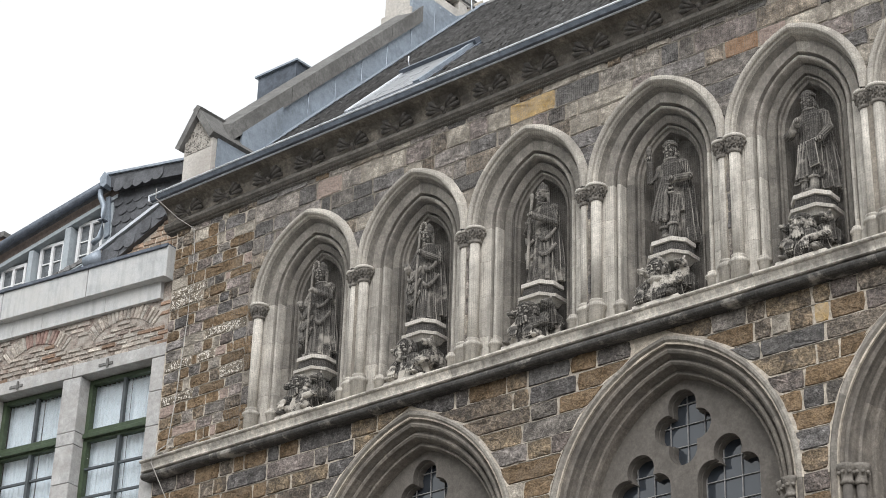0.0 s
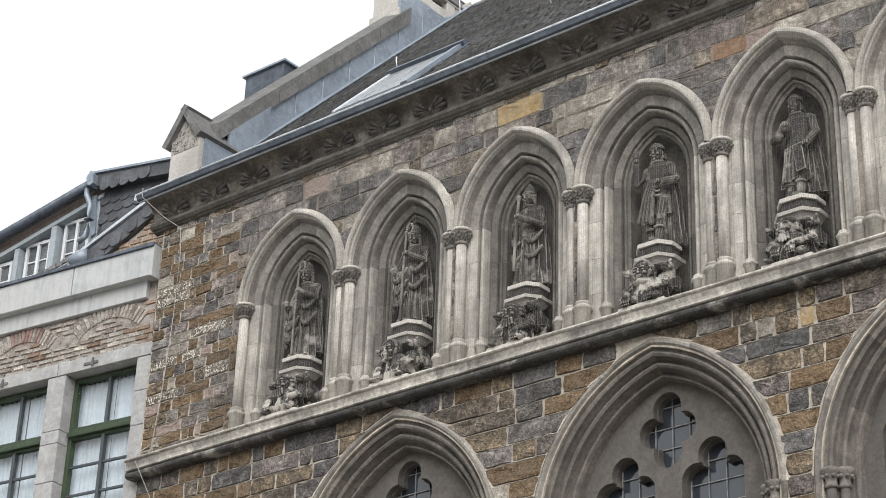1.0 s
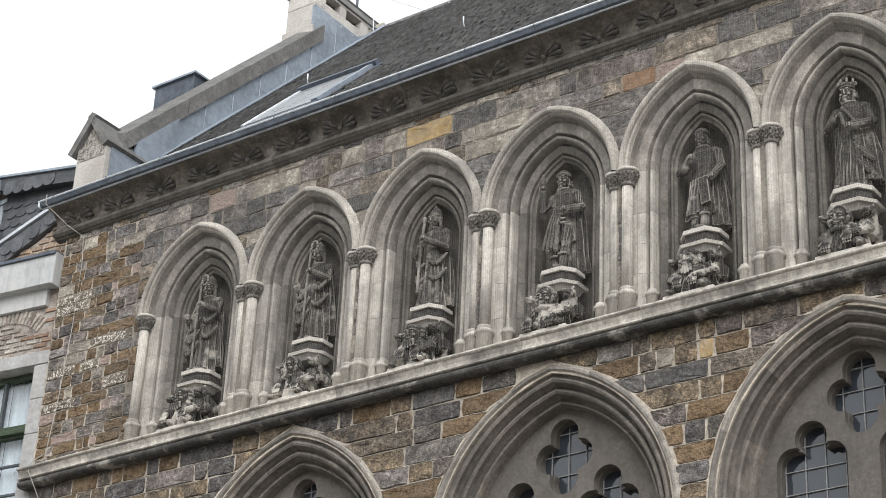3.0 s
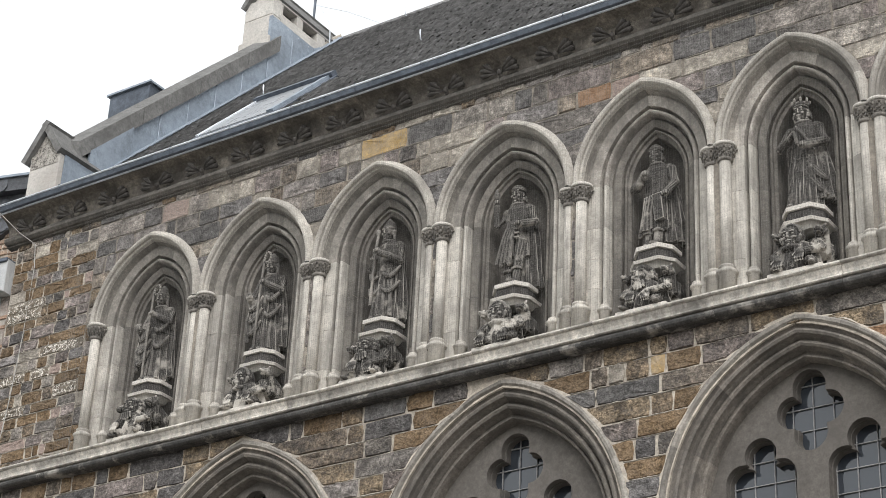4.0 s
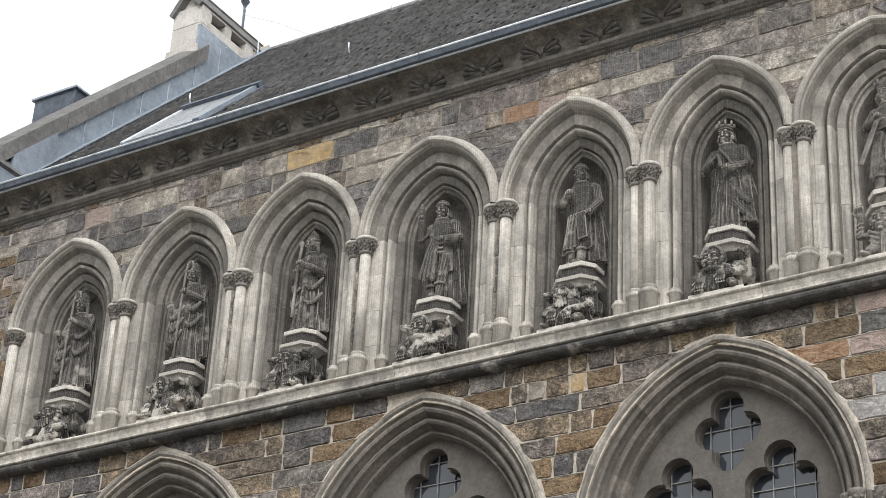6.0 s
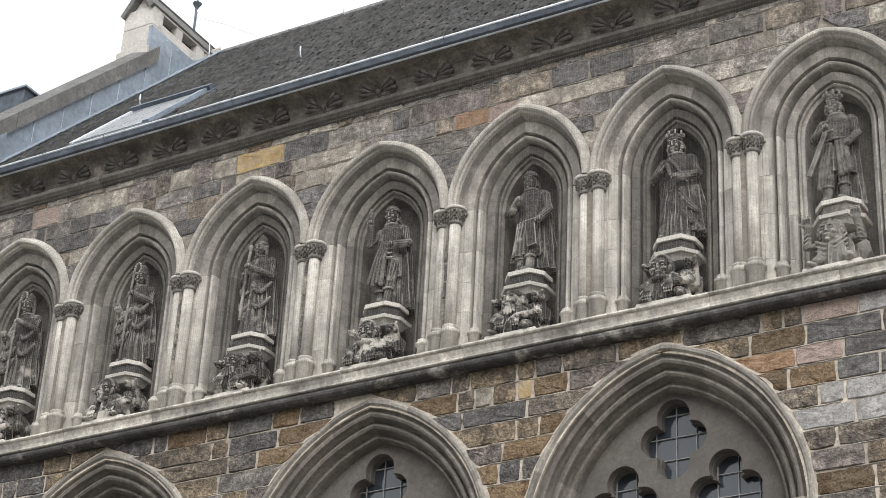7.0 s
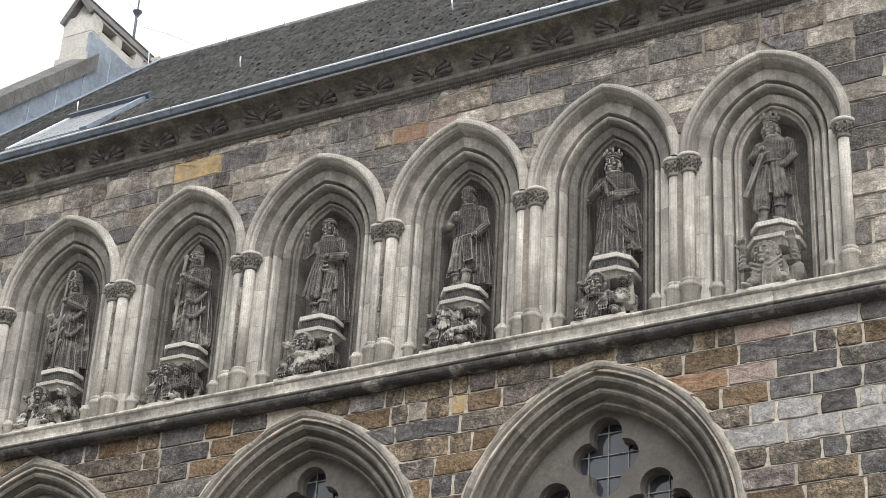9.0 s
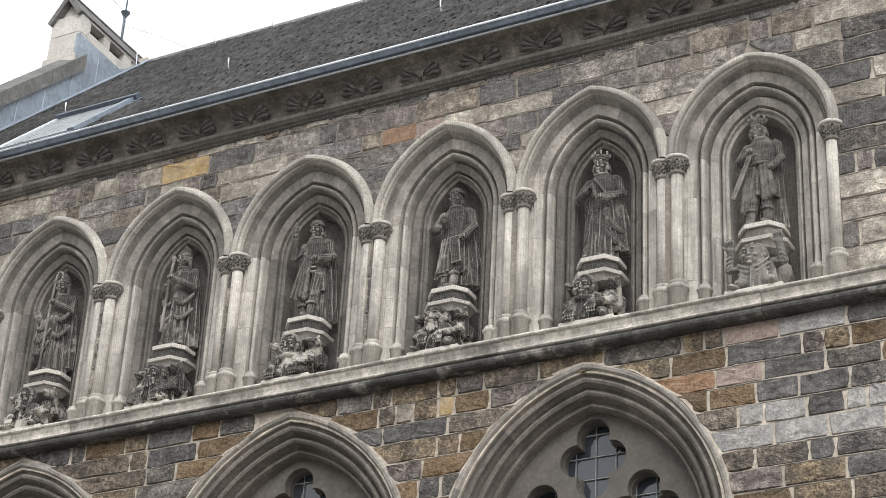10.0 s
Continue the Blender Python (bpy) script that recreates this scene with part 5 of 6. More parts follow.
def bishop_body(bm, flip):
    """A long alb under a cope; the book arm is hung with zigzag folds, the other hand holds the crozier upright."""
    robe(bm, [(0.03, 0.165, 0.12, 1, 0.0), (0.2, 0.155, 0.115, 1, 0.0), (0.45, 0.15, 0.115, 0.8, 0.0), (0.62, 0.145, 0.11, 0.5, 0)], 9, 0.11, flip)
    torso(bm)
    cloak(bm, 0.1, 0.2, 0.4 + flip, 0.02)
    pleats(bm, -0.12, 0.11, -0.09, 0.04, 0.42, 4, 0.026, 0.0, 0.03)
    limb(bm, [(-0.15, 0.0, 0.92), (-0.225, -0.05, 0.72), (-0.17, -0.17, 0.68)], 0.062, 0.042)
    fist(bm, (-0.165, -0.18, 0.70), 1.1)
    ellipsoid(bm, (-0.185, -0.19, 0.735), (0.05, 0.035, 0.032))
    # cloth over the forearm: broad hanging folds crossed by three deep curves
    for i in range(3):
        limb(bm, [(-0.2 + 0.05 * i, -0.13, 0.66), (-0.205 + 0.055 * i, -0.135 - 0.012 * i, 0.44), (-0.19 + 0.055 * i, -0.125, 0.20 + 0.05 * i)], 0.026, 0.034)
    for i in range(3):
        swag(bm, (-0.2, -0.125, 0.60 - 0.15 * i), (0.0, -0.145, 0.70 - 0.15 * i), 0.10, 0.027)
    limb(bm, [(0.15, 0.0, 0.92), (0.20, -0.05, 0.76), (0.04, -0.18, 0.84)], 0.056, 0.036)
    fist(bm, (0.02, -0.2, 0.85), 1.1)
    tube(bm, [(-0.04, -0.185, 0.05), (-0.005, -0.215, 0.6), (0.025, -0.215, 1.12)], 0.016, 8)
    for i in range(10):
        t = math.pi * (0.0 + 1.6 * i / 9)
        ellipsoid(bm, (0.025 + 0.045 - 0.045 * math.cos(t), -0.21, 1.14 + 0.06 * math.sin(t)), (0.018, 0.018, 0.02), sub=1)
    for i in range(2):
        swag(bm, (0.03, -0.13, 0.70 - 0.2 * i), (0.2, -0.05, 0.78 - 0.2 * i), 0.1, 0.026)
    feet(bm, ((-0.075, -0.14), (0.06, -0.13)))


def statue(arch, kind, label, dx=0.0):
    bm = bmesh.new()
    z_h = 1.12
    if kind in ("bishop", "bishop_two"):
        bishop_body(bm, 0.0 if kind == "bishop" else 1.3)
        head(bm, -0.01, -0.02, z_h, "mitre")
    elif kind == "mitred":
        robe(bm, [(0.03, 0.17, 0.12, 1, 0.0), (0.25, 0.16, 0.115, 1, 0.0), (0.5, 0.15, 0.11, 0.8, 0.0), (0.64, 0.14, 0.105, 0.4, 0)], 9, 0.12, 0.7)
        torso(bm)
        cloak(bm, 0.06, 0.2, 1.1, 0.03)
        pleats(bm, -0.12, 0.13, -0.09, 0.04, 0.55, 4, 0.027, 0.0, 0.03)
        limb(bm, [(-0.15, 0.0, 0.92), (-0.195, -0.05, 0.70), (-0.05, -0.19, 0.73)], 0.056, 0.036)
        limb(bm, [(0.15, 0.0, 0.92), (0.205, -0.05, 0.72), (0.0, -0.2, 0.80)], 0.058, 0.036)
        fist(bm, (-0.05, -0.205, 0.73), 1.1), fist(bm, (-0.015, -0.215, 0.82), 1.1)
        tube(bm, [(-0.075, -0.2, 0.18), (-0.035, -0.225, 0.75), (-0.01, -0.215, 1.0)], 0.02, 8)
        ellipsoid(bm, (-0.01, -0.215, 1.03), (0.032, 0.03, 0.045))
        for i in range(2):
            swag(bm, (-0.2, -0.06, 0.64 - 0.18 * i), (-0.05, -0.12, 0.56 - 0.18 * i), 0.07, 0.026)
            swag(bm, (0.02, -0.12, 0.58 - 0.18 * i), (0.2, -0.04, 0.66 - 0.18 * i), 0.09, 0.026)
        feet(bm, ((-0.08, -0.14), (0.06, -0.14)))
        head(bm, -0.01, -0.02, z_h, "mitre")
    elif kind == "raiser":
        boots(bm, ((-0.06, -0.05), (0.07, -0.07)), ((-0.07, -0.10), (0.05, -0.15)))
        torso(bm)
        cloak(bm, 0.02, 0.2, 2.2, 0.06, 0.11, 0.09)
        robe(bm, [(0.36, 0.165, 0.12, 1, 0), (0.5, 0.15, 0.115, 0.9, 0), (0.64, 0.13, 0.10, 0.4, 0)], 8, 0.12, 0.3)
        limb(bm, [(-0.15, 0.0, 0.92), (-0.23, -0.06, 0.80), (-0.205, -0.12, 1.0)], 0.06, 0.04)
        fist(bm, (-0.2, -0.13, 1.03))
        lathe(bm, [(0.012, 1.05), (0.03, 1.09), (0.034, 1.13), (0.008, 1.19)], -0.2, -0.135, 12)
        limb(bm, [(0.15, 0.0, 0.92), (0.235, -0.03, 0.74), (0.12, -0.17, 0.68)], 0.062, 0.042)
        fist(bm, (0.11, -0.18, 0.685))
        # mantle gathered over the belt, falling in a point beside the knee
        for i in range(4):
            limb(bm, [(-0.03 + 0.03 * i, -0.13, 0.74), (-0.09 + 0.035 * i, -0.15, 0.54), (-0.17 + 0.05 * i, -0.13, 0.30 - 0.03 * (i % 2))], 0.024, 0.03)
            swag(bm, (-0.06, -0.12, 0.80 - 0.05 * i), (0.11, -0.15, 0.70 - 0.05 * i), 0.04, 0.014)
        robe(bm, [(0.40, 0.07, 0.03, 0.6, 0.07), (0.66, 0.055, 0.03, 0.3, 0.06)], 5, 0.1)
        head(bm, 0.0, -0.02, z_h, "cap")
    elif kind == "reader":
        boots(bm, ((-0.07, -0.05), (0.05, -0.07)), ((-0.08, -0.11), (0.045, -0.15)))
        torso(bm)
        cloak(bm, 0.1, 0.21, 0.9, 0.05, 0.11, 0.08)
        robe(bm, [(0.22, 0.165, 0.12, 1, -0.02), (0.4, 0.155, 0.12, 1, -0.01), (0.6, 0.135, 0.105, 0.5, 0)], 9, 0.13, 1.9)
        pleats(bm, -0.13, 0.04, -0.10, 0.22, 0.62, 5, 0.018, -0.01, 0.02)
        limb(bm, [(-0.15, 0.0, 0.92), (-0.215, -0.07, 0.76), (-0.06, -0.19, 0.80)], 0.062, 0.042)
        limb(bm, [(-0.25, -0.06, 0.76), (-0.12, -0.15, 0.75)], 0.05, 0.04)
        fist(bm, (-0.05, -0.2, 0.82), 1.1)
        limb(bm, [(0.15, 0.0, 0.92), (0.215, -0.03, 0.74), (0.17, -0.13, 0.60)], 0.062, 0.042)
        fist(bm, (0.165, -0.15, 0.58), 1.1)
        bmesh.ops.create_cube(bm, size=1, matrix=Matrix.Translation((0.085, -0.155, 0.44)) @ Matrix.Rotation(-0.12, 4, "Y") @ Matrix.Diagonal((0.11, 0.05, 0.30, 1)))
        head(bm, -0.01, -0.02, z_h, "cap")
    elif kind == "king":
        torso(bm)
        robe(bm, [(0.04, 0.17, 0.12, 1, -0.02), (0.2, 0.175, 0.12, 1, -0.01), (0.42, 0.165, 0.12, 0.7, 0), (0.6, 0.14, 0.105, 0.4, 0)], 9, 0.11, 0.2)
        cloak(bm, 0.12, 0.225, 1.7, 0.05, 0.11, 0.05)
        limb(bm, [(-0.15, 0.0, 0.92), (-0.24, -0.06, 0.74), (-0.05, -0.2, 0.77)], 0.06, 0.036)
        limb(bm, [(0.15, 0.0, 0.92), (0.245, -0.05, 0.72), (0.06, -0.19, 0.66)], 0.064, 0.044)
        fist(bm, (-0.03, -0.21, 0.78)), fist(bm, (0.05, -0.2, 0.66), 1.1)
        tube(bm, [(-0.02, -0.235, 0.80), (0.02, -0.235, 0.66)], 0.02, 8)
        for i in range(4):
            swag(bm, (-0.05 + 0.02 * i, -0.11, 0.94 - 0.02 * i), (0.06 + 0.03 * i, -0.12, 0.80 - 0.06 * i), 0.02, 0.011)
            if i % 2:
                swag(bm, (0.05, -0.085, 0.60 - 0.07 * i), (0.23, -0.005, 0.40 - 0.08 * i), 0.03, 0.036)
                swag(bm, (-0.03, -0.085, 0.60 - 0.06 * i), (-0.17, -0.05, 0.30 - 0.07 * i), 0.02, 0.032)
        pleats(bm, -0.12, 0.08, -0.10, 0.05, 0.34, 5, 0.016, 0.0, 0.02)
        feet(bm, ((-0.12, -0.15), (0.07, -0.13)))
        head(bm, -0.02, -0.02, z_h, "crown")
    else:
        boots(bm, ((-0.075, -0.06), (0.055, -0.07)), ((-0.12, -0.13), (0.07, -0.14)))
        torso(bm)
        cloak(bm, 0.05, 0.16, 0.3, 0.06, 0.08, 0.08)
        robe(bm, [(0.36, 0.15, 0.115, 0.7, 0), (0.5, 0.145, 0.11, 0.6, 0), (0.64, 0.13, 0.10, 0.3, 0)], 7, 0.11, 2.6)
        lathe(bm, [(0.12, 0.685), (0.137, 0.688), (0.137, 0.712), (0.12, 0.715)], 0, -0.005, 24)
        for i in range(3):
            # the open skirt: one flap hangs beside each leg
            limb(bm, [(-0.05 - 0.025 * i, -0.10, 0.66), (-0.09 - 0.03 * i, -0.11, 0.42), (-0.12 - 0.03 * i, -0.08, 0.16 + 0.03 * i)], 0.022, 0.028)
            limb(bm, [(0.02 + 0.04 * i, -0.11, 0.66), (0.05 + 0.035 * i, -0.14, 0.46), (0.06 + 0.04 * i, -0.13, 0.30 + 0.02 * i)], 0.026, 0.036)
        limb(bm, [(-0.15, 0.0, 0.92), (-0.22, -0.06, 0.76), (-0.06, -0.18, 0.79)], 0.058, 0.038)
        fist(bm, (-0.055, -0.195, 0.80))
        limb(bm, [(0.15, 0.0, 0.92), (0.195, -0.02, 0.76), (0.145, -0.12, 0.64)], 0.058, 0.038)
        fist(bm, (0.14, -0.14, 0.62))
        bmesh.ops.create_cube(bm, size=1, matrix=Matrix.Translation((-0.15, -0.2, 0.52)) @ Matrix.Rotation(0.40, 4, "Y") @ Matrix.Diagonal((0.05, 0.032, 0.46, 1)))
        tube(bm, [(-0.09, -0.2, 0.73), (0.02, -0.2, 0.75)], 0.014, 8)
        head(bm, -0.03, -0.02, z_h, "crown")
    bmesh.ops.transform(bm, matrix=Matrix.Translation((arch.cx + dx, 0.27, 10.84)) @ Matrix.Diagonal((0.95, 0.9, 0.985, 1)), verts=bm.verts)
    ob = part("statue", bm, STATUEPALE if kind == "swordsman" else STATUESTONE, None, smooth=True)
    tagged(ob, label, "statue", "statues in the niches")
    rm = ob.modifiers.new("fuse", "REMESH")
    rm.mode, rm.voxel_size, rm.use_smooth_shade = "VOXEL", 0.0058, True
    sm = ob.modifiers.new("soften", "SMOOTH")
    sm.factor, sm.iterations = 0.5, 1
    return ob


KINDS = [("bishop", "dark stone statue of a mitred bishop holding a crozier"), ("bishop_two", "dark stone statue of a bishop with pale zigzag robe folds"), ("mitred", "dark stone statue of a mitred figure holding a sceptre"),
         ("raiser", "dark stone statue in a tunic raising one hand"), ("reader", "dark stone statue in a cap holding a pale tablet"), ("king", "dark stone statue of a crowned king in a wide robe"),
         ("swordsman", "grey stone statue of a crowned king with lowered sword")]
for arch, (k, lab) in zip(NICHES, KINDS):
    statue(arch, k, lab, 0.0)


# ---- consoles: plinth slabs over a crouching carved figure ----
def octo(bm, cx, cy, hw, hd, z0, z1, flare=1.0):
    pts = [(-1, 0.6), (-1, -0.35), (-0.55, -1), (0.55, -1), (1, -0.35), (1, 0.6)]
    a = [bm.verts.new((cx + x * hw * flare, cy + y * hd * flare, z0)) for x, y in pts]
    b = [bm.verts.new((cx + x * hw, cy + y * hd, z1)) for x, y in pts]
    bm.faces.new(list(reversed(a))), bm.faces.new(b)
    for j in range(6):
        bm.faces.new((a[j], a[(j + 1) % 6], b[(j + 1) % 6], b[j]))


NECKSTONE = material("black_neck_stone", (0.05, 0.046, 0.043), spread=0.3)


def beast(bm, x, z, s):
    """A small snarling beast mask with muzzle and ears, looking outwards from the shoulder."""
    ellipsoid(bm, (x, 0.02, z), (0.07, 0.08, 0.066))
    ellipsoid(bm, (x + s * 0.02, -0.075, z - 0.02), (0.036, 0.055, 0.03))
    ellipsoid(bm, (x + s * 0.024, -0.12, z - 0.012), (0.022, 0.018, 0.016), sub=1)
    ellipsoid(bm, (x + s * 0.018, -0.07, z - 0.052), (0.03, 0.045, 0.014), sub=1)
    for e in (-1, 1):
        ellipsoid(bm, (x + e * 0.05, 0.0, z + 0.055), (0.018, 0.018, 0.03), Matrix.Rotation(0.4 * e, 4, "Y"), 1)
        ellipsoid(bm, (x + e * 0.028, -0.05, z + 0.02), (0.018, 0.016, 0.014), sub=1)
    limb(bm, [(x, 0.06, z - 0.02), (x - s * 0.03, 0.12, z - 0.2)], 0.062, 0.08)


def open_palm(bm, p, up):
    """A palm with four fingers and a thumb, pointing up or hanging down."""
    p, d = Vector(p), 1 if up else -1
    ellipsoid(bm, p, (0.044, 0.026, 0.042))
    for f in range(4):
        o = Vector(((f - 1.5) * 0.024, -0.008, d * 0.03))
        limb(bm, [p + o, p + o + Vector((0, -0.02, d * 0.045)), p + o + Vector((0, -0.012, d * 0.07))], 0.0125, 0.0105)
    limb(bm, [p + Vector((-0.035, -0.01, 0)), p + Vector((-0.06, -0.02, d * 0.03))], 0.013, 0.011)


def console(arch, seed, pale):
    r = random.Random(seed)
    con = thing("console", "carved console with crouching figure under a faceted pale plinth", "console", "consoles under the statues")
    cx = arch.cx
    bm = bmesh.new()
    octo(bm, cx, 0.235, 0.215, 0.185, 10.797, 10.84)
    part("plinth_slab", bm, PLINTHSTONE, con, "pale faceted plinth")
    bm = bmesh.new()
    octo(bm, cx, 0.235, 0.19, 0.16, 10.683, 10.795, 1.1)
    part("plinth_neck", bm, NECKSTONE if not pale else CORNICESTONE, con, "dark plinth neck")
    bm = bmesh.new()
    octo(bm, cx, 0.235, 0.25, 0.215, 10.65, 10.681, 0.96)
    octo(bm, cx, 0.235, 0.21, 0.17, 10.595, 10.6501, 0.8)
    part("plinth_moulding", bm, PLINTHSTONE, con, "pale projecting moulding")
    bm = bmesh.new()
    add_box(bm, cx - 0.27, cx + 0.27, -0.09, 0.36, 10.07, 10.12, bevel=0.012)
    part("foot_slab", bm, PLINTHSTONE, con)
    # crouching figure: hunched back, gown, large face, arms over the knees or holding up the plinth
    bm = bmesh.new()
    hx, hy, hz = cx - 0.045 + r.uniform(-0.03, 0.02), -0.06, 10.535
    ellipsoid(bm, (cx + 0.02, 0.24, 10.40), (0.23, 0.15, 0.27))
    robe(bm, [(10.12, 0.20, 0.15, 1.0, cx), (10.22, 0.185, 0.15, 0.9, cx), (10.33, 0.175, 0.13, 0.6, cx), (10.43, 0.16, 0.11, 0.3, cx - 0.01), (10.49, 0.08, 0.07, 0.0, cx - 0.02)], 8, 0.12, seed)
    face(bm, hx, hy, hz, 1.12)
    lifted = seed == 26
    if lifted:
        curls(bm, hx, hy + 0.05, hz, 0.105, 11, 0.034)
        for i in range(4):
            swag(bm, (cx - 0.17, -0.07, 10.46 - 0.055 * i), (cx + 0.13, -0.09, 10.47 - 0.055 * i), 0.10, 0.017)
    elif seed % 2:
        # close-fitting hood with a rolled edge
        ellipsoid(bm, (hx, hy + 0.045, hz + 0.02), (0.112, 0.105, 0.135))
        pts = [(hx + 0.1 * math.cos(t), hy - 0.035, hz + 0.015 + 0.118 * math.sin(t)) for t in (math.pi * (-0.28 + 1.56 * i / 14) for i in range(15))]
        tube(bm, pts, 0.02, 8)
        ellipsoid(bm, (hx, hy - 0.01, hz - 0.13), (0.11, 0.09, 0.045))
    else:
        # cap with strands of hair and a beard
        ellipsoid(bm, (hx, hy + 0.02, hz + 0.075), (0.105, 0.11, 0.06))
        curls(bm, hx, hy + 0.04, hz - 0.02, 0.105, 11, 0.03)
        for i in range(5):
            limb(bm, [(hx + (i - 2) * 0.026, hy - 0.085, hz - 0.1), (hx + (i - 2) * 0.034, hy - 0.09, hz - 0.19 + 0.012 * abs(i - 2))], 0.018, 0.012)
    for s in (-1, 1):
        shoulder = (cx + s * 0.155, 0.02, 10.46)
        if lifted:
            elbow, wrist = (cx + s * 0.25, -0.05, 10.42), (cx + s * 0.225, -0.09, 10.60)
        else:
            elbow = (cx + s * r.uniform(0.215, 0.245), -0.06, 10.35)
            wrist = (cx + s * r.uniform(0.07, 0.15), -0.19, r.uniform(10.23, 10.29))
        limb(bm, [shoulder, elbow, wrist], 0.062, 0.036)
        for k in range(3):
            c = Vector(elbow).lerp(Vector(wrist), 0.1 + 0.25 * k)
            ellipsoid(bm, c, (0.058 - 0.005 * k, 0.058 - 0.005 * k, 0.02), Matrix.Rotation(0.5 * s, 4, "Y"), 1)
        open_palm(bm, Vector(wrist) + Vector((0, -0.015, 0.02 if lifted else -0.015)), lifted)
        ellipsoid(bm, (cx + s * 0.125, -0.08, 10.20), (0.07, 0.105, 0.065), Matrix.Rotation(0.3 * s, 4, "Z"))
        ellipsoid(bm, (cx + s * 0.17, -0.17, 10.145), (0.036, 0.08, 0.028), Matrix.Rotation(0.35 * s, 4, "Z"))
        if not lifted:
            beast(bm, cx + s * 0.195, 10.585 + r.uniform(-0.02, 0.02), s)
    bmesh.ops.transform(bm, matrix=Matrix.Translation((0, 0.075, 10.07)) @ Matrix.Diagonal((1, 0.95, 0.9, 1)) @ Matrix.Translation((0, 0, -10.07)), verts=bm.verts)
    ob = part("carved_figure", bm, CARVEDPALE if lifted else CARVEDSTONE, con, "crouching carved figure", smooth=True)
    rm = ob.modifiers.new("fuse", "REMESH")
    rm.mode, rm.voxel_size, rm.use_smooth_shade = "VOXEL", 0.0062, True
    sm = ob.modifiers.new("soften", "SMOOTH")
    sm.factor, sm.iterations = 0.5, 2


for i, arch in enumerate(NICHES):
    console(arch, 20 + i, i == 6)

# ---- leaf bosses of the cornice ----
def leaf_bm(seed):
    """Two spread leaf wings with scalloped tips either side of a small bud."""
    r = random.Random(seed)
    bm = bmesh.new()
    for s in (-1, 1):
        steps, lobes = 42, 3
        root = Vector((s * 0.012, -0.03, -0.055))
        rings = []
        for k in range(6):
            f = k / 5
            ring = []
            for i in range(steps + 1):
                u = i / steps
                th = radians(-6 + 58 * u)
                scallop = abs(math.sin(math.pi * lobes * u))
                reach = (0.205 + 0.03 * u - 0.06 * u * u) * (0.84 + 0.16 * scallop ** 0.6) * (0.93 + 0.07 * abs(math.sin(math.pi * 14 * u))) * r.uniform(0.97, 1.03)
                rib = 0.02 * f * scallop + 0.006 * f * abs(math.sin(math.pi * 14 * u)) - 0.012
                curl = -0.05 * math.sin(math.pi * min(1.0, f * 1.05)) - 0.035 * f ** 3
                ring.append(bm.verts.new(root + Vector((s * f * reach * math.cos(th), curl - rib, f * reach * math.sin(th) * 0.95))))
            rings.append(ring)
        back = [bm.verts.new(v.co + Vector((0, 0.045, 0))) for v in rings[-1]]
        rings.append(back)
        for p, q_ in zip(rings, rings[1:]):
            for i in range(steps):
                bm.faces.new((p[i], p[i + 1], q_[i + 1], q_[i]) if s > 0 else (q_[i], q_[i + 1], p[i + 1], p[i]))
    ellipsoid(bm, (0, -0.06, -0.05), (0.026, 0.028, 0.035), sub=1)
    ellipsoid(bm, (0, -0.05, -0.085), (0.022, 0.024, 0.03), sub=1)
    bmesh.ops.transform(bm, matrix=Matrix.Rotation(radians(30), 4, "X"), verts=bm.verts)
    bmesh.ops.recalc_face_normals(bm, faces=bm.faces)
    me = bpy.data.meshes.new("leaf_boss")
    bm.to_mesh(me)
    bm.free()
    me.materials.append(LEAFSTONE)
    me.polygons.foreach_set("use_smooth", [True] * len(me.polygons))
    return me


LEAVES = [leaf_bm(s) for s in range(4)]
for i in range(26):
    ob = new("leaf_boss", LEAVES[i % 4])
    ob.parent = cornice
    tagged(ob, "dark carved leaf boss")
    ob.location, ob.scale = (-16.66 + 0.677 * i, -0.115, 13.315), (1.08, 1.0, 1.12)

# ---- loose cable down the corner ----
CABLE = material("grey_cable_sheath", (0.36, 0.35, 0.33), rough=0.6, spread=0.1, bump=0.0)
cable = thing("cable", "thin pale cable hanging down the stone corner", "cable")
part("cord", tube(bmesh.new(), [(-17.0, -0.40, 13.55), (-16.97, -0.42, 13.40), (-16.84, -0.15, 13.2), (-16.62, -0.06, 13.02), (-16.585, -0.05, 12.7), (-16.6, -0.045, 11.8), (-16.66, -0.045, 10.9), (-16.7, -0.08, 10.2), (-16.78, -0.21, 10.05), (-16.8, -0.215, 9.95), (-16.74, -0.17, 9.8), (-16.68, -0.05, 9.55), (-16.7, -0.05, 8.2)], 0.0055, 6), CABLE, cable)

# ---- bird net in front of the niches ----
NETTHREAD = material("pale_net_thread", (0.20, 0.193, 0.183), spread=0.05, bump=0.0)
net = bmesh.new()
NX0, NX1, NZ0, NZ1, NY, ST = -15.72, -3.95, 10.13, 13.1, -0.135, 0.026


def thread(p, q_, w=0.0007):
    p, q_ = Vector(p), Vector(q_)
    d = (q_ - p).normalized()
    u = Vector((0, 1, 0))
    v = d.cross(u)
    a = [net.verts.new(p + w * k) for k in (v, -0.5 * v + 0.87 * u, -0.5 * v - 0.87 * u)]
    b = [net.verts.new(q_ + w * k) for k in (v, -0.5 * v + 0.87 * u, -0.5 * v - 0.87 * u)]
    for j in range(3):
        net.faces.new((a[j], a[(j + 1) % 3], b[(j + 1) % 3], b[j]))


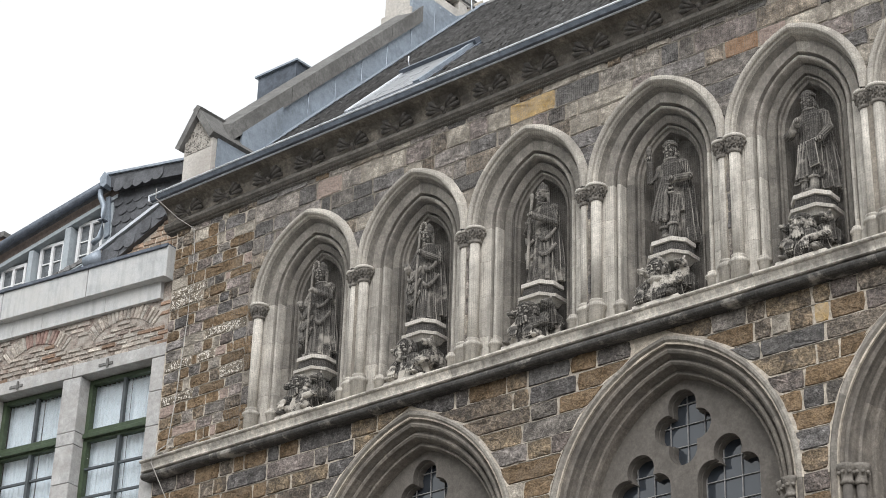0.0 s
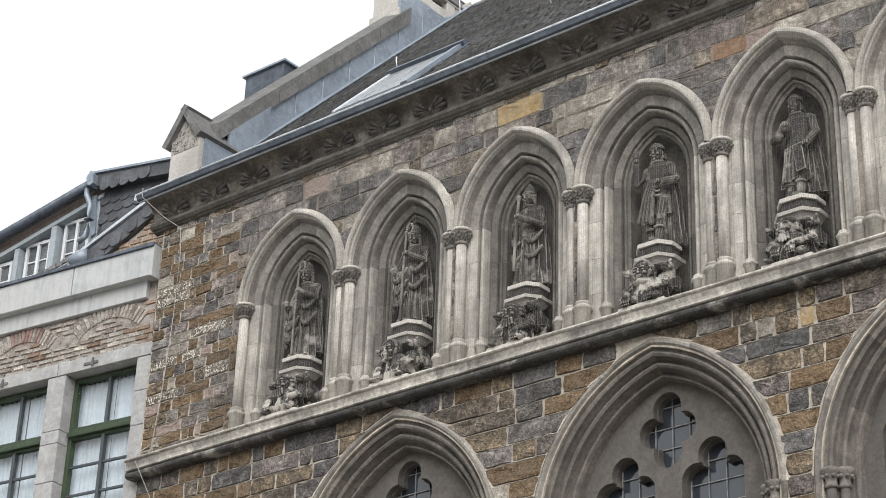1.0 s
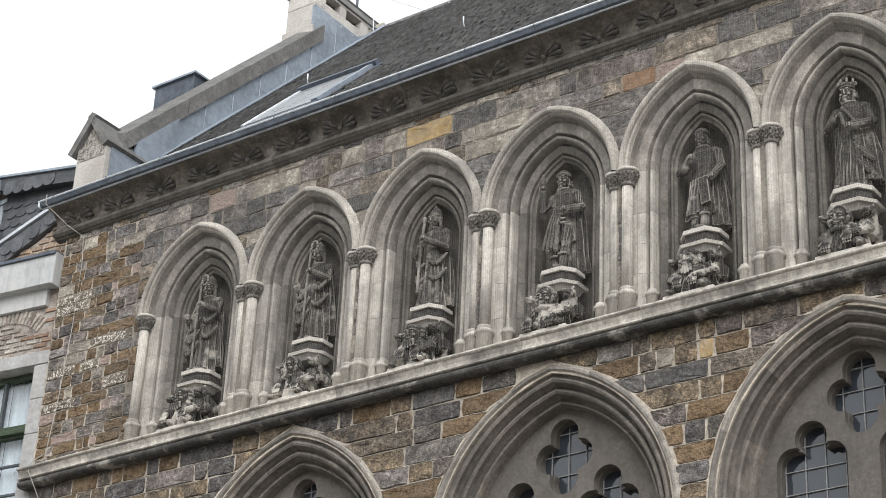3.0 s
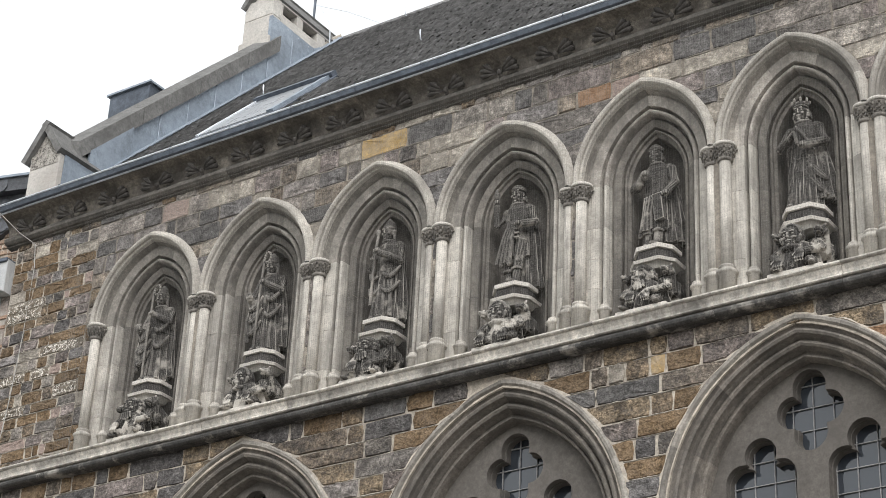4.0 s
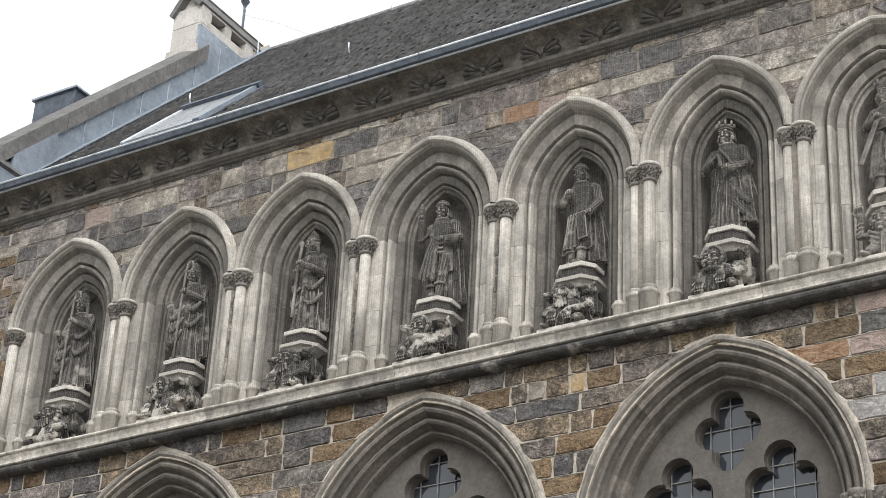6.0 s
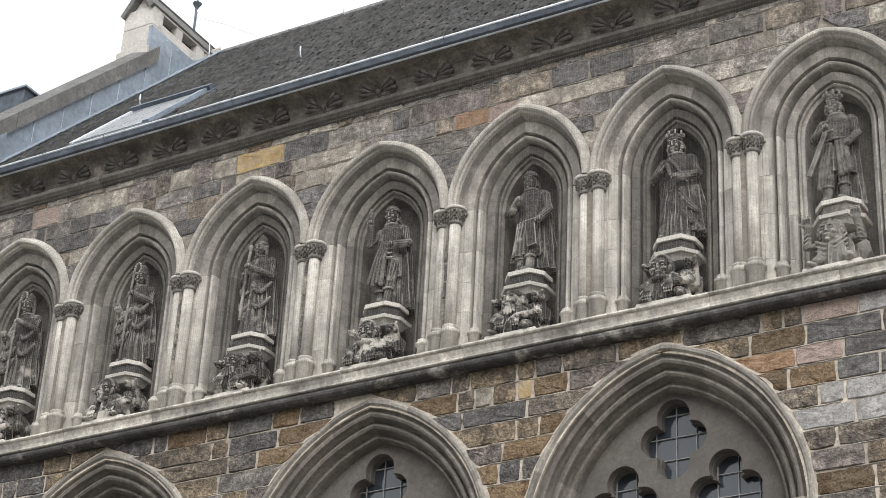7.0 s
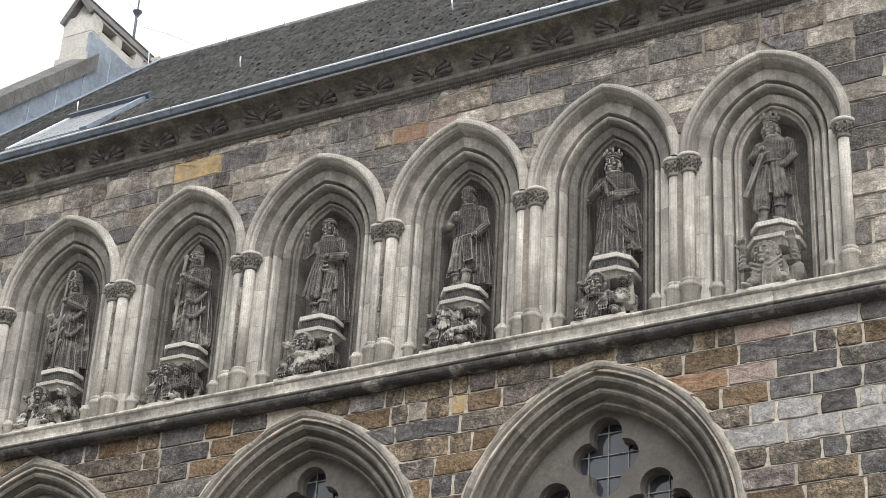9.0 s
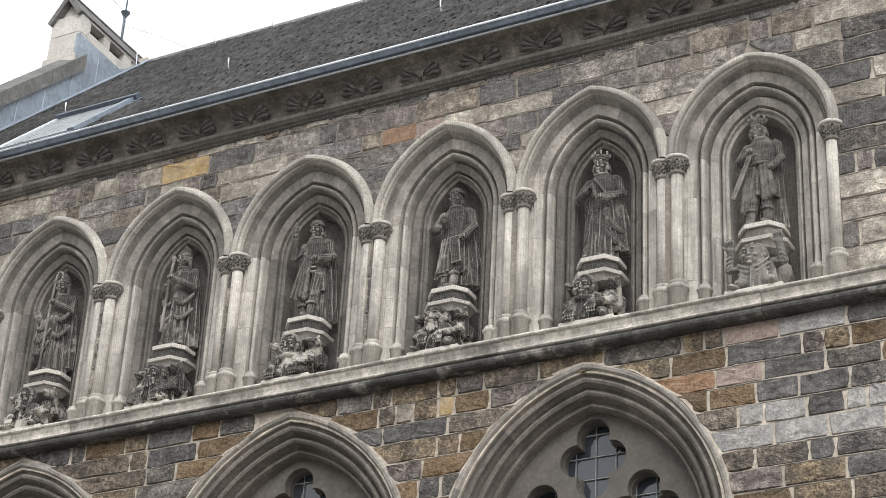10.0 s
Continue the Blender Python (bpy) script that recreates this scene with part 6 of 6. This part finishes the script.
x = NX0
while x < NX1:
    s = 0.004 * math.sin(x * 9)
    zm = (NZ0 + NZ1) / 2
    thread((x, NY, NZ0), (x + s, NY - 0.02, zm)), thread((x + s, NY - 0.02, zm), (x, NY, NZ1))
    x += ST
z = NZ0
while z < NZ1:
    y = NY - 0.02 * (1 - abs(z - 11.6) / 1.5)
    thread((NX0, y, z), ((NX0 + NX1) / 2, y, z - 0.012), 0.0004), thread(((NX0 + NX1) / 2, y, z - 0.012), (NX1, y, z), 0.0004)
    z += ST
tagged(part("bird_net", net, NETTHREAD), "fine pale bird net stretched over the niches", "net")

# ---- wall stones, each one of its own ----
STONES = random.Random(11)
BEADS = random.Random(12)
BEADSTONE = material("pale_pointing_mortar", (0.40, 0.365, 0.315), stain=(0.18, 0.165, 0.145), stain_amount=0.8, stain_scale=2.0, spread=0.25)


def stone_mesh(x0b, x1b, x0t, x1t, z0, z1, mat, rough=0.008):
    """A rough block filling the quad, with worn uneven edges and a slightly bulged face."""
    r = STONES
    j = lambda s=rough: r.uniform(-s, s)
    out = [(x0b, z0), ((2 * x0b + x1b) / 3, z0 + j()), ((x0b + 2 * x1b) / 3, z0 + j()), (x1b, z0), ((x1b + x1t) / 2 + j(), (z0 + z1) / 2), (x1t, z1), ((x0t + 2 * x1t) / 3, z1 + j()), ((2 * x0t + x1t) / 3, z1 + j()), (x0t, z1), ((x0b + x0t) / 2 + j(), (z0 + z1) / 2)]
    cut = min(0.016, 0.12 * (z1 - z0))
    cx, cz = sum(p[0] for p in out) / 10, sum(p[1] for p in out) / 10
    for k, s in ((0, (1, 1)), (3, (-1, 1)), (5, (-1, -1)), (8, (1, -1))):
        c = r.uniform(0.1, 1.0) * cut
        out[k] = (out[k][0] + s[0] * c, out[k][1] + s[1] * c * 0.6)
    proud = r.uniform(0.008, 0.02)
    verts = [(x, 0.014, z) for x, z in out]
    verts += [(x, -proud * 0.5, z) for x, z in out]
    inset = []
    for x, z in out:
        dx, dz = cx - x, cz - z
        ln = math.hypot(dx, dz) or 1
        s = min(0.009, ln * 0.3) / ln
        inset.append((x + dx * s, -proud - r.uniform(-0.002, 0.011), z + dz * s))
    verts += inset
    verts += [((x + cx) / 2 + j(0.01), -proud - r.uniform(-0.004, 0.012), (z + cz) / 2 + j(0.006)) for x, _, z in inset]
    verts.append((cx, -proud - r.uniform(0, 0.01), cz))
    faces = []
    for ring in range(3):
        for k in range(10):
            faces.append((ring * 10 + k, ring * 10 + (k + 1) % 10, ring * 10 + 10 + (k + 1) % 10, ring * 10 + 10 + k))
    faces += [(30 + k, 30 + (k + 1) % 10, 40) for k in range(10)]
    me = bpy.data.meshes.new("stone")
    me.from_pydata(verts, [], [tuple(reversed(f)) for f in faces])
    me.materials.append(mat)
    return me


def free_spans(z, arches, d, lo, hi):
    cuts = sorted((a.cx - a.half(z, d), a.cx + a.half(z, d)) for a in arches if a.half(z, d) > 0.02)
    spans, x = [], lo
    for a, b in cuts:
        if a > x:
            spans.append((x, a))
        x = max(x, b)
    if hi > x:
        spans.append((x, hi))
    return spans


def lay_stones(parent, heights, z_top, arches, d, lo, hi, pick, mean, known=(), joint=0.009, bead=None, bead_y=-0.012, gap=1.0):
    """Courses from the top down; the stones beside an arch are cut to its curve."""
    count, z1 = 0, z_top
    loose = []
    for h in heights:
        z0 = z1 - h
        zm = (z0 + z1) / 2
        spans = []
        for a, b in free_spans(zm, arches, d, lo, hi):
            here = sorted(k for k in known if abs(zm - (k[2] + k[3]) / 2) <= h / 2 and a + 0.05 < (k[0] + k[1]) / 2 < b - 0.05)
            x = a
            for k in here:
                k0, k1 = max(k[0], a), min(k[1], b)
                if k0 - x > 0.10:
                    spans.append((x, k0, None))
                else:
                    k0 = x
                spans.append((k0, k1, k[4]))
                x = k1
            if b - x > 0.02:
                spans.append((x, b, None))
        for a, b, fixed in spans:
            x = a
            while x < b - 0.02:
                w = STONES.choice((0.5, 0.75, 0.9, 1.1, 1.3, 1.75)) * STONES.uniform(0.85, 1.15) * mean * (h / 0.2) ** 0.5
                if fixed or b - (x + w) < 0.16:
                    w = b - x
                e = min(b, x + w)
                if e - x > 0.05:
                    q = [x + joint, e - joint, x + joint, e - joint]
                    for arch in arches:
                        for side in (-1, 1):
                            edge = arch.cx + side * arch.half(zm, d)
                            for k, zz in ((0, z0), (2, z1)):
                                hw = arch.half(zz, d)
                                if side == 1 and abs(x - edge) < 1e-6:
                                    q[k] = arch.cx + (hw if hw > 0.02 else 0.0) + joint * 0.5
                                if side == -1 and abs(e - edge) < 1e-6:
                                    q[k + 1] = arch.cx - (hw if hw > 0.02 else 0.0) - joint * 0.5
                    if min(q[1] - q[0], q[3] - q[2]) > 0.03:
                        me = stone_mesh(q[0] + STONES.uniform(-0.004, 0.006), q[1] - STONES.uniform(-0.004, 0.006), q[2] + STONES.uniform(-0.004, 0.008), q[3] - STONES.uniform(-0.004, 0.008), z0 + joint * STONES.uniform(0.4, 1.1), z1 - joint * STONES.uniform(0.4, 1.1), fixed or pick((x + e) / 2, zm))
                        ob = new("stone", me)
                        ob.parent = parent((x + e) / 2)
                        count += 1
                x = e
        if bead:
            for a, b in free_spans(z0, arches, d, lo, hi):
                x = a + BEADS.uniform(0.0, 0.3)
                while x < b - 0.12:
                    e = min(b - 0.01, x + BEADS.uniform(0.25, 1.3))
                    if e - x > 0.1:
                        n = max(2, int((e - x) / 0.06))
                        pts = [(x + (e - x) * i / n, bead_y + BEADS.uniform(-0.003, 0.003), z0 + 0.003 * math.sin(9 * (x + i)) + BEADS.uniform(-0.003, 0.003)) for i in range(n + 1)]
                        tube(bead[parent((a + b) / 2).name], pts, 0.006, 5, [BEADS.uniform(0.0035, 0.0075) for _ in pts])
                    x = e + BEADS.choice((0.02, 0.05, 0.3, 0.6)) * gap
        z1 = z0
    return count


def pick_up(x, z):
    r = STONES.random()
    if x < -15.5:
        return STONE_OCHRE if r < 0.3 else STONE_LOW if r < 0.48 else STONE_ROSE if r < 0.56 else STONE_PALE if r < 0.68 else STONE_UP
    if x > -4.1:
        return STONE_LOW if r < 0.16 else STONE_PALE if r < 0.62 else STONE_SLATE if r < 0.68 else STONE_UP
    return STONE_PALE if r < 0.2 else STONE_OCHRE if r < 0.22 else STONE_SLATE if r < 0.36 else STONE_LOW if r < 0.42 else STONE_UP


def pick_low(x, z):
    r = STONES.random()
    if x > -5.2 and 8.55 < z < 9.0:
        return STONE_LIME if r < 0.75 else STONE_SLATE
    return STONE_OCHRE if r < 0.24 else STONE_SLATE if r < 0.31 else STONE_UP if r < 0.41 else STONE_PALE if r < 0.44 else STONE_LOW


STONE_YELLOW = material("bright_ochre_stone", (0.40, 0.27, 0.11), spread=0.25, scale=5, stain=(0.36, 0.31, 0.25), stain_amount=0.8, stain_scale=4, bump=0.4)
STONE_LIME = material("grey_lime_washed_stone", (0.31, 0.298, 0.285), spread=0.2, scale=8, spots=(0.17, 0.16, 0.155), spots_amount=0.6, bump=0.5, distance=0.015)
# stones that stand out by their colour: x0, x1, z from, z to, material
KNOWN_UP = [(-11.74, -11.13, 12.88, 13.0, STONE_YELLOW), (-11.13, -10.55, 12.88, 13.0, STONE_SLATE), (-9.02, -8.62, 12.66, 12.8, STONE_RUST), (-8.62, -8.3, 12.66, 12.8, STONE_ROSE),
            (-16.95, -16.35, 12.1, 12.25, STONE_SPOT), (-16.3, -15.6, 11.45, 11.6, STONE_SPOT), (-16.9, -16.4, 11.95, 12.09, STONE_SPOT), (-16.88, -16.5, 11.15, 11.3, STONE_SPOT), (-16.4, -16.1, 11.15, 11.3, STONE_SPOT),
            (-16.9, -16.42, 10.7, 10.86, STONE_SPOT), (-16.0, -15.6, 10.85, 10.98, STONE_SPOT), (-16.0, -15.6, 12.5, 12.65, STONE_OCHRE), (-16.4, -15.75, 12.3, 12.45, STONE_OCHRE), (-13.9, -13.45, 12.9, 13.0, STONE_PALE), (-14.6, -14.2, 12.9, 13.0, STONE_ROSE)]
KNOWN_LOW = [(-8.76, -8.08, 9.2, 9.36, STONE_SLATE), (-8.19, -8.02, 9.42, 9.55, STONE_YELLOW), (-5.45, -4.97, 8.62, 8.82, STONE_LIME), (-4.97, -4.5, 8.62, 8.82, STONE_LIME), (-4.5, -4.02, 8.62, 8.82, STONE_LIME),
             (-5.95, -5.48, 9.22, 9.36, STONE_RUST), (-5.46, -5.05, 9.22, 9.36, STONE_ROSE), (-5.12, -4.74, 8.98, 9.14, STONE_SLATE), (-4.74, -4.3, 8.98, 9.14, STONE_SLATE), (-5.0, -4.5, 9.22, 9.36, STONE_SLATE), (-5.4, -4.9, 9.6, 9.72, STONE_ROSE), (-4.85, -4.3, 9.6, 9.72, STONE_LIME)]
BEAD = {w.name: bmesh.new() for w in (WALL_CORNER, WALL_END, WALL_UP, WALL_LOW)}
HU = [0.11, 0.245, 0.20, 0.225, 0.19, 0.24, 0.205, 0.22, 0.195, 0.23, 0.21, 0.19, 0.225, 0.2, 0.21, 0.2]
HC = [0.115, 0.17, 0.15, 0.125, 0.14, 0.16, 0.12, 0.145, 0.13, 0.155, 0.14, 0.125, 0.15, 0.135, 0.145, 0.16, 0.13, 0.14, 0.15, 0.135, 0.14, 0.15]
n_corner = lay_stones(lambda x: WALL_CORNER, HC, 13.13, [], -0.02, -16.97, -15.6, pick_up, 0.26, KNOWN_UP, 0.007, BEAD)
n_up = lay_stones(lambda x: WALL_UP, HU, 13.13, NICHES, -0.02, -15.6, NICHES[-1].cx, pick_up, 0.36, KNOWN_UP, 0.0065, BEAD)
HE = [0.13, 0.25, 0.22, 0.26, 0.235, 0.21, 0.27, 0.24, 0.22, 0.25, 0.23, 0.26, 0.24, 0.22]
n_end = lay_stones(lambda x: WALL_END if x > -4.15 else WALL_UP, HE, 13.13, NICHES[-1:], -0.02, NICHES[-1].cx, -1.2, pick_up, 0.34, (), 0.010, BEAD)
HL = [0.19, 0.20, 0.185, 0.205, 0.195, 0.21, 0.19, 0.20, 0.205, 0.2, 0.2]
n_low = lay_stones(lambda x: WALL_LOW, HL, 9.815, WINDOWS, -0.02, -16.97, -1.5, pick_low, 0.42, KNOWN_LOW, 0.0075, BEAD, -0.008, 1.6)
for w in (WALL_CORNER, WALL_END, WALL_UP, WALL_LOW):
    part("mortar_bead", BEAD[w.name], BEADSTONE, w, "raised pale mortar pointing", smooth=True)

# ---- roof tiles: the lowest courses singly, the rest joined ----
TILE_W, TILE_H = 0.15, 0.076
SLOPE = math.atan(ROOF_K)
LEN = math.hypot(RIDGE_Y, ROOF_K * RIDGE_Y)
tiles = random.Random(7)


def tile_points(x, s, drop):
    """Eight corners of a slightly arched tile whose foot lies s metres up the slope."""
    up, nrm = Vector((0, math.cos(SLOPE), math.sin(SLOPE))), Vector((0, -math.sin(SLOPE), math.cos(SLOPE)))
    base = Vector((x, 0, ROOF_Z)) + up * s
    w = TILE_W * 0.468
    j = tiles.uniform(-0.006, 0.006)
    out = []
    for t, hgt in ((0.0 + j, 0.058 + drop), (0.105, 0.012)):
        for k, arch_ in ((-w, 0.0), (0.0, 0.020), (w, 0.0)):
            out.append(base + Vector((k, 0, 0)) + up * t + nrm * (hgt + arch_))
    for k, arch_ in ((-w, 0.0), (0.0, 0.020), (w, 0.0)):
        out.append(base + Vector((k, 0, 0)) + up * j + nrm * (0.036 + arch_ + drop))
    return out


FACES = [(0, 1, 4, 3), (1, 2, 5, 4), (6, 7, 1, 0), (7, 8, 2, 1), (6, 0, 3), (8, 5, 2)]
verts, faces, singles = [], [], 0
row, s = 0, 0.0
while s < LEN - 0.09:
    x = -16.42 + (TILE_W / 2 if row % 2 else 0)
    while x < -2.0:
        yy = s * math.cos(SLOPE)
        if not (-15.2 < x < -13.72 and 0.84 < yy < 2.06):
            pts = tile_points(x, s, tiles.uniform(-0.007, 0.016))
            if row in (4, 5, 6, 7) and singles < 298:
                me = bpy.data.meshes.new("tile")
                me.from_pydata([tuple(p) for p in pts], [], FACES)
                me.materials.append(ROOFTILE)
                ob = new("tile", me)
                ob.parent = roof
                singles += 1
            else:
                k = len(verts)
                verts += [tuple(p) for p in pts]
                faces += [tuple(k + i for i in f) for f in FACES]
        x += TILE_W
    s += TILE_H
    row += 1
me = bpy.data.meshes.new("tile_field")
me.from_pydata(verts, [], faces)
me.materials.append(ROOFTILE_FIELD)
ob = new("tile_field", me)
ob.parent = roof
tagged(ob, "courses of dark weathered plain tiles", kind="stuff")
part("ridge_roll", tube(bmesh.new(), [(-16.45, RIDGE_Y - 0.01, RIDGE_Z + 0.005), (2.6, RIDGE_Y - 0.01, RIDGE_Z + 0.005)], 0.085, 12), ROOFTILE, roof, "dark ridge tiles")
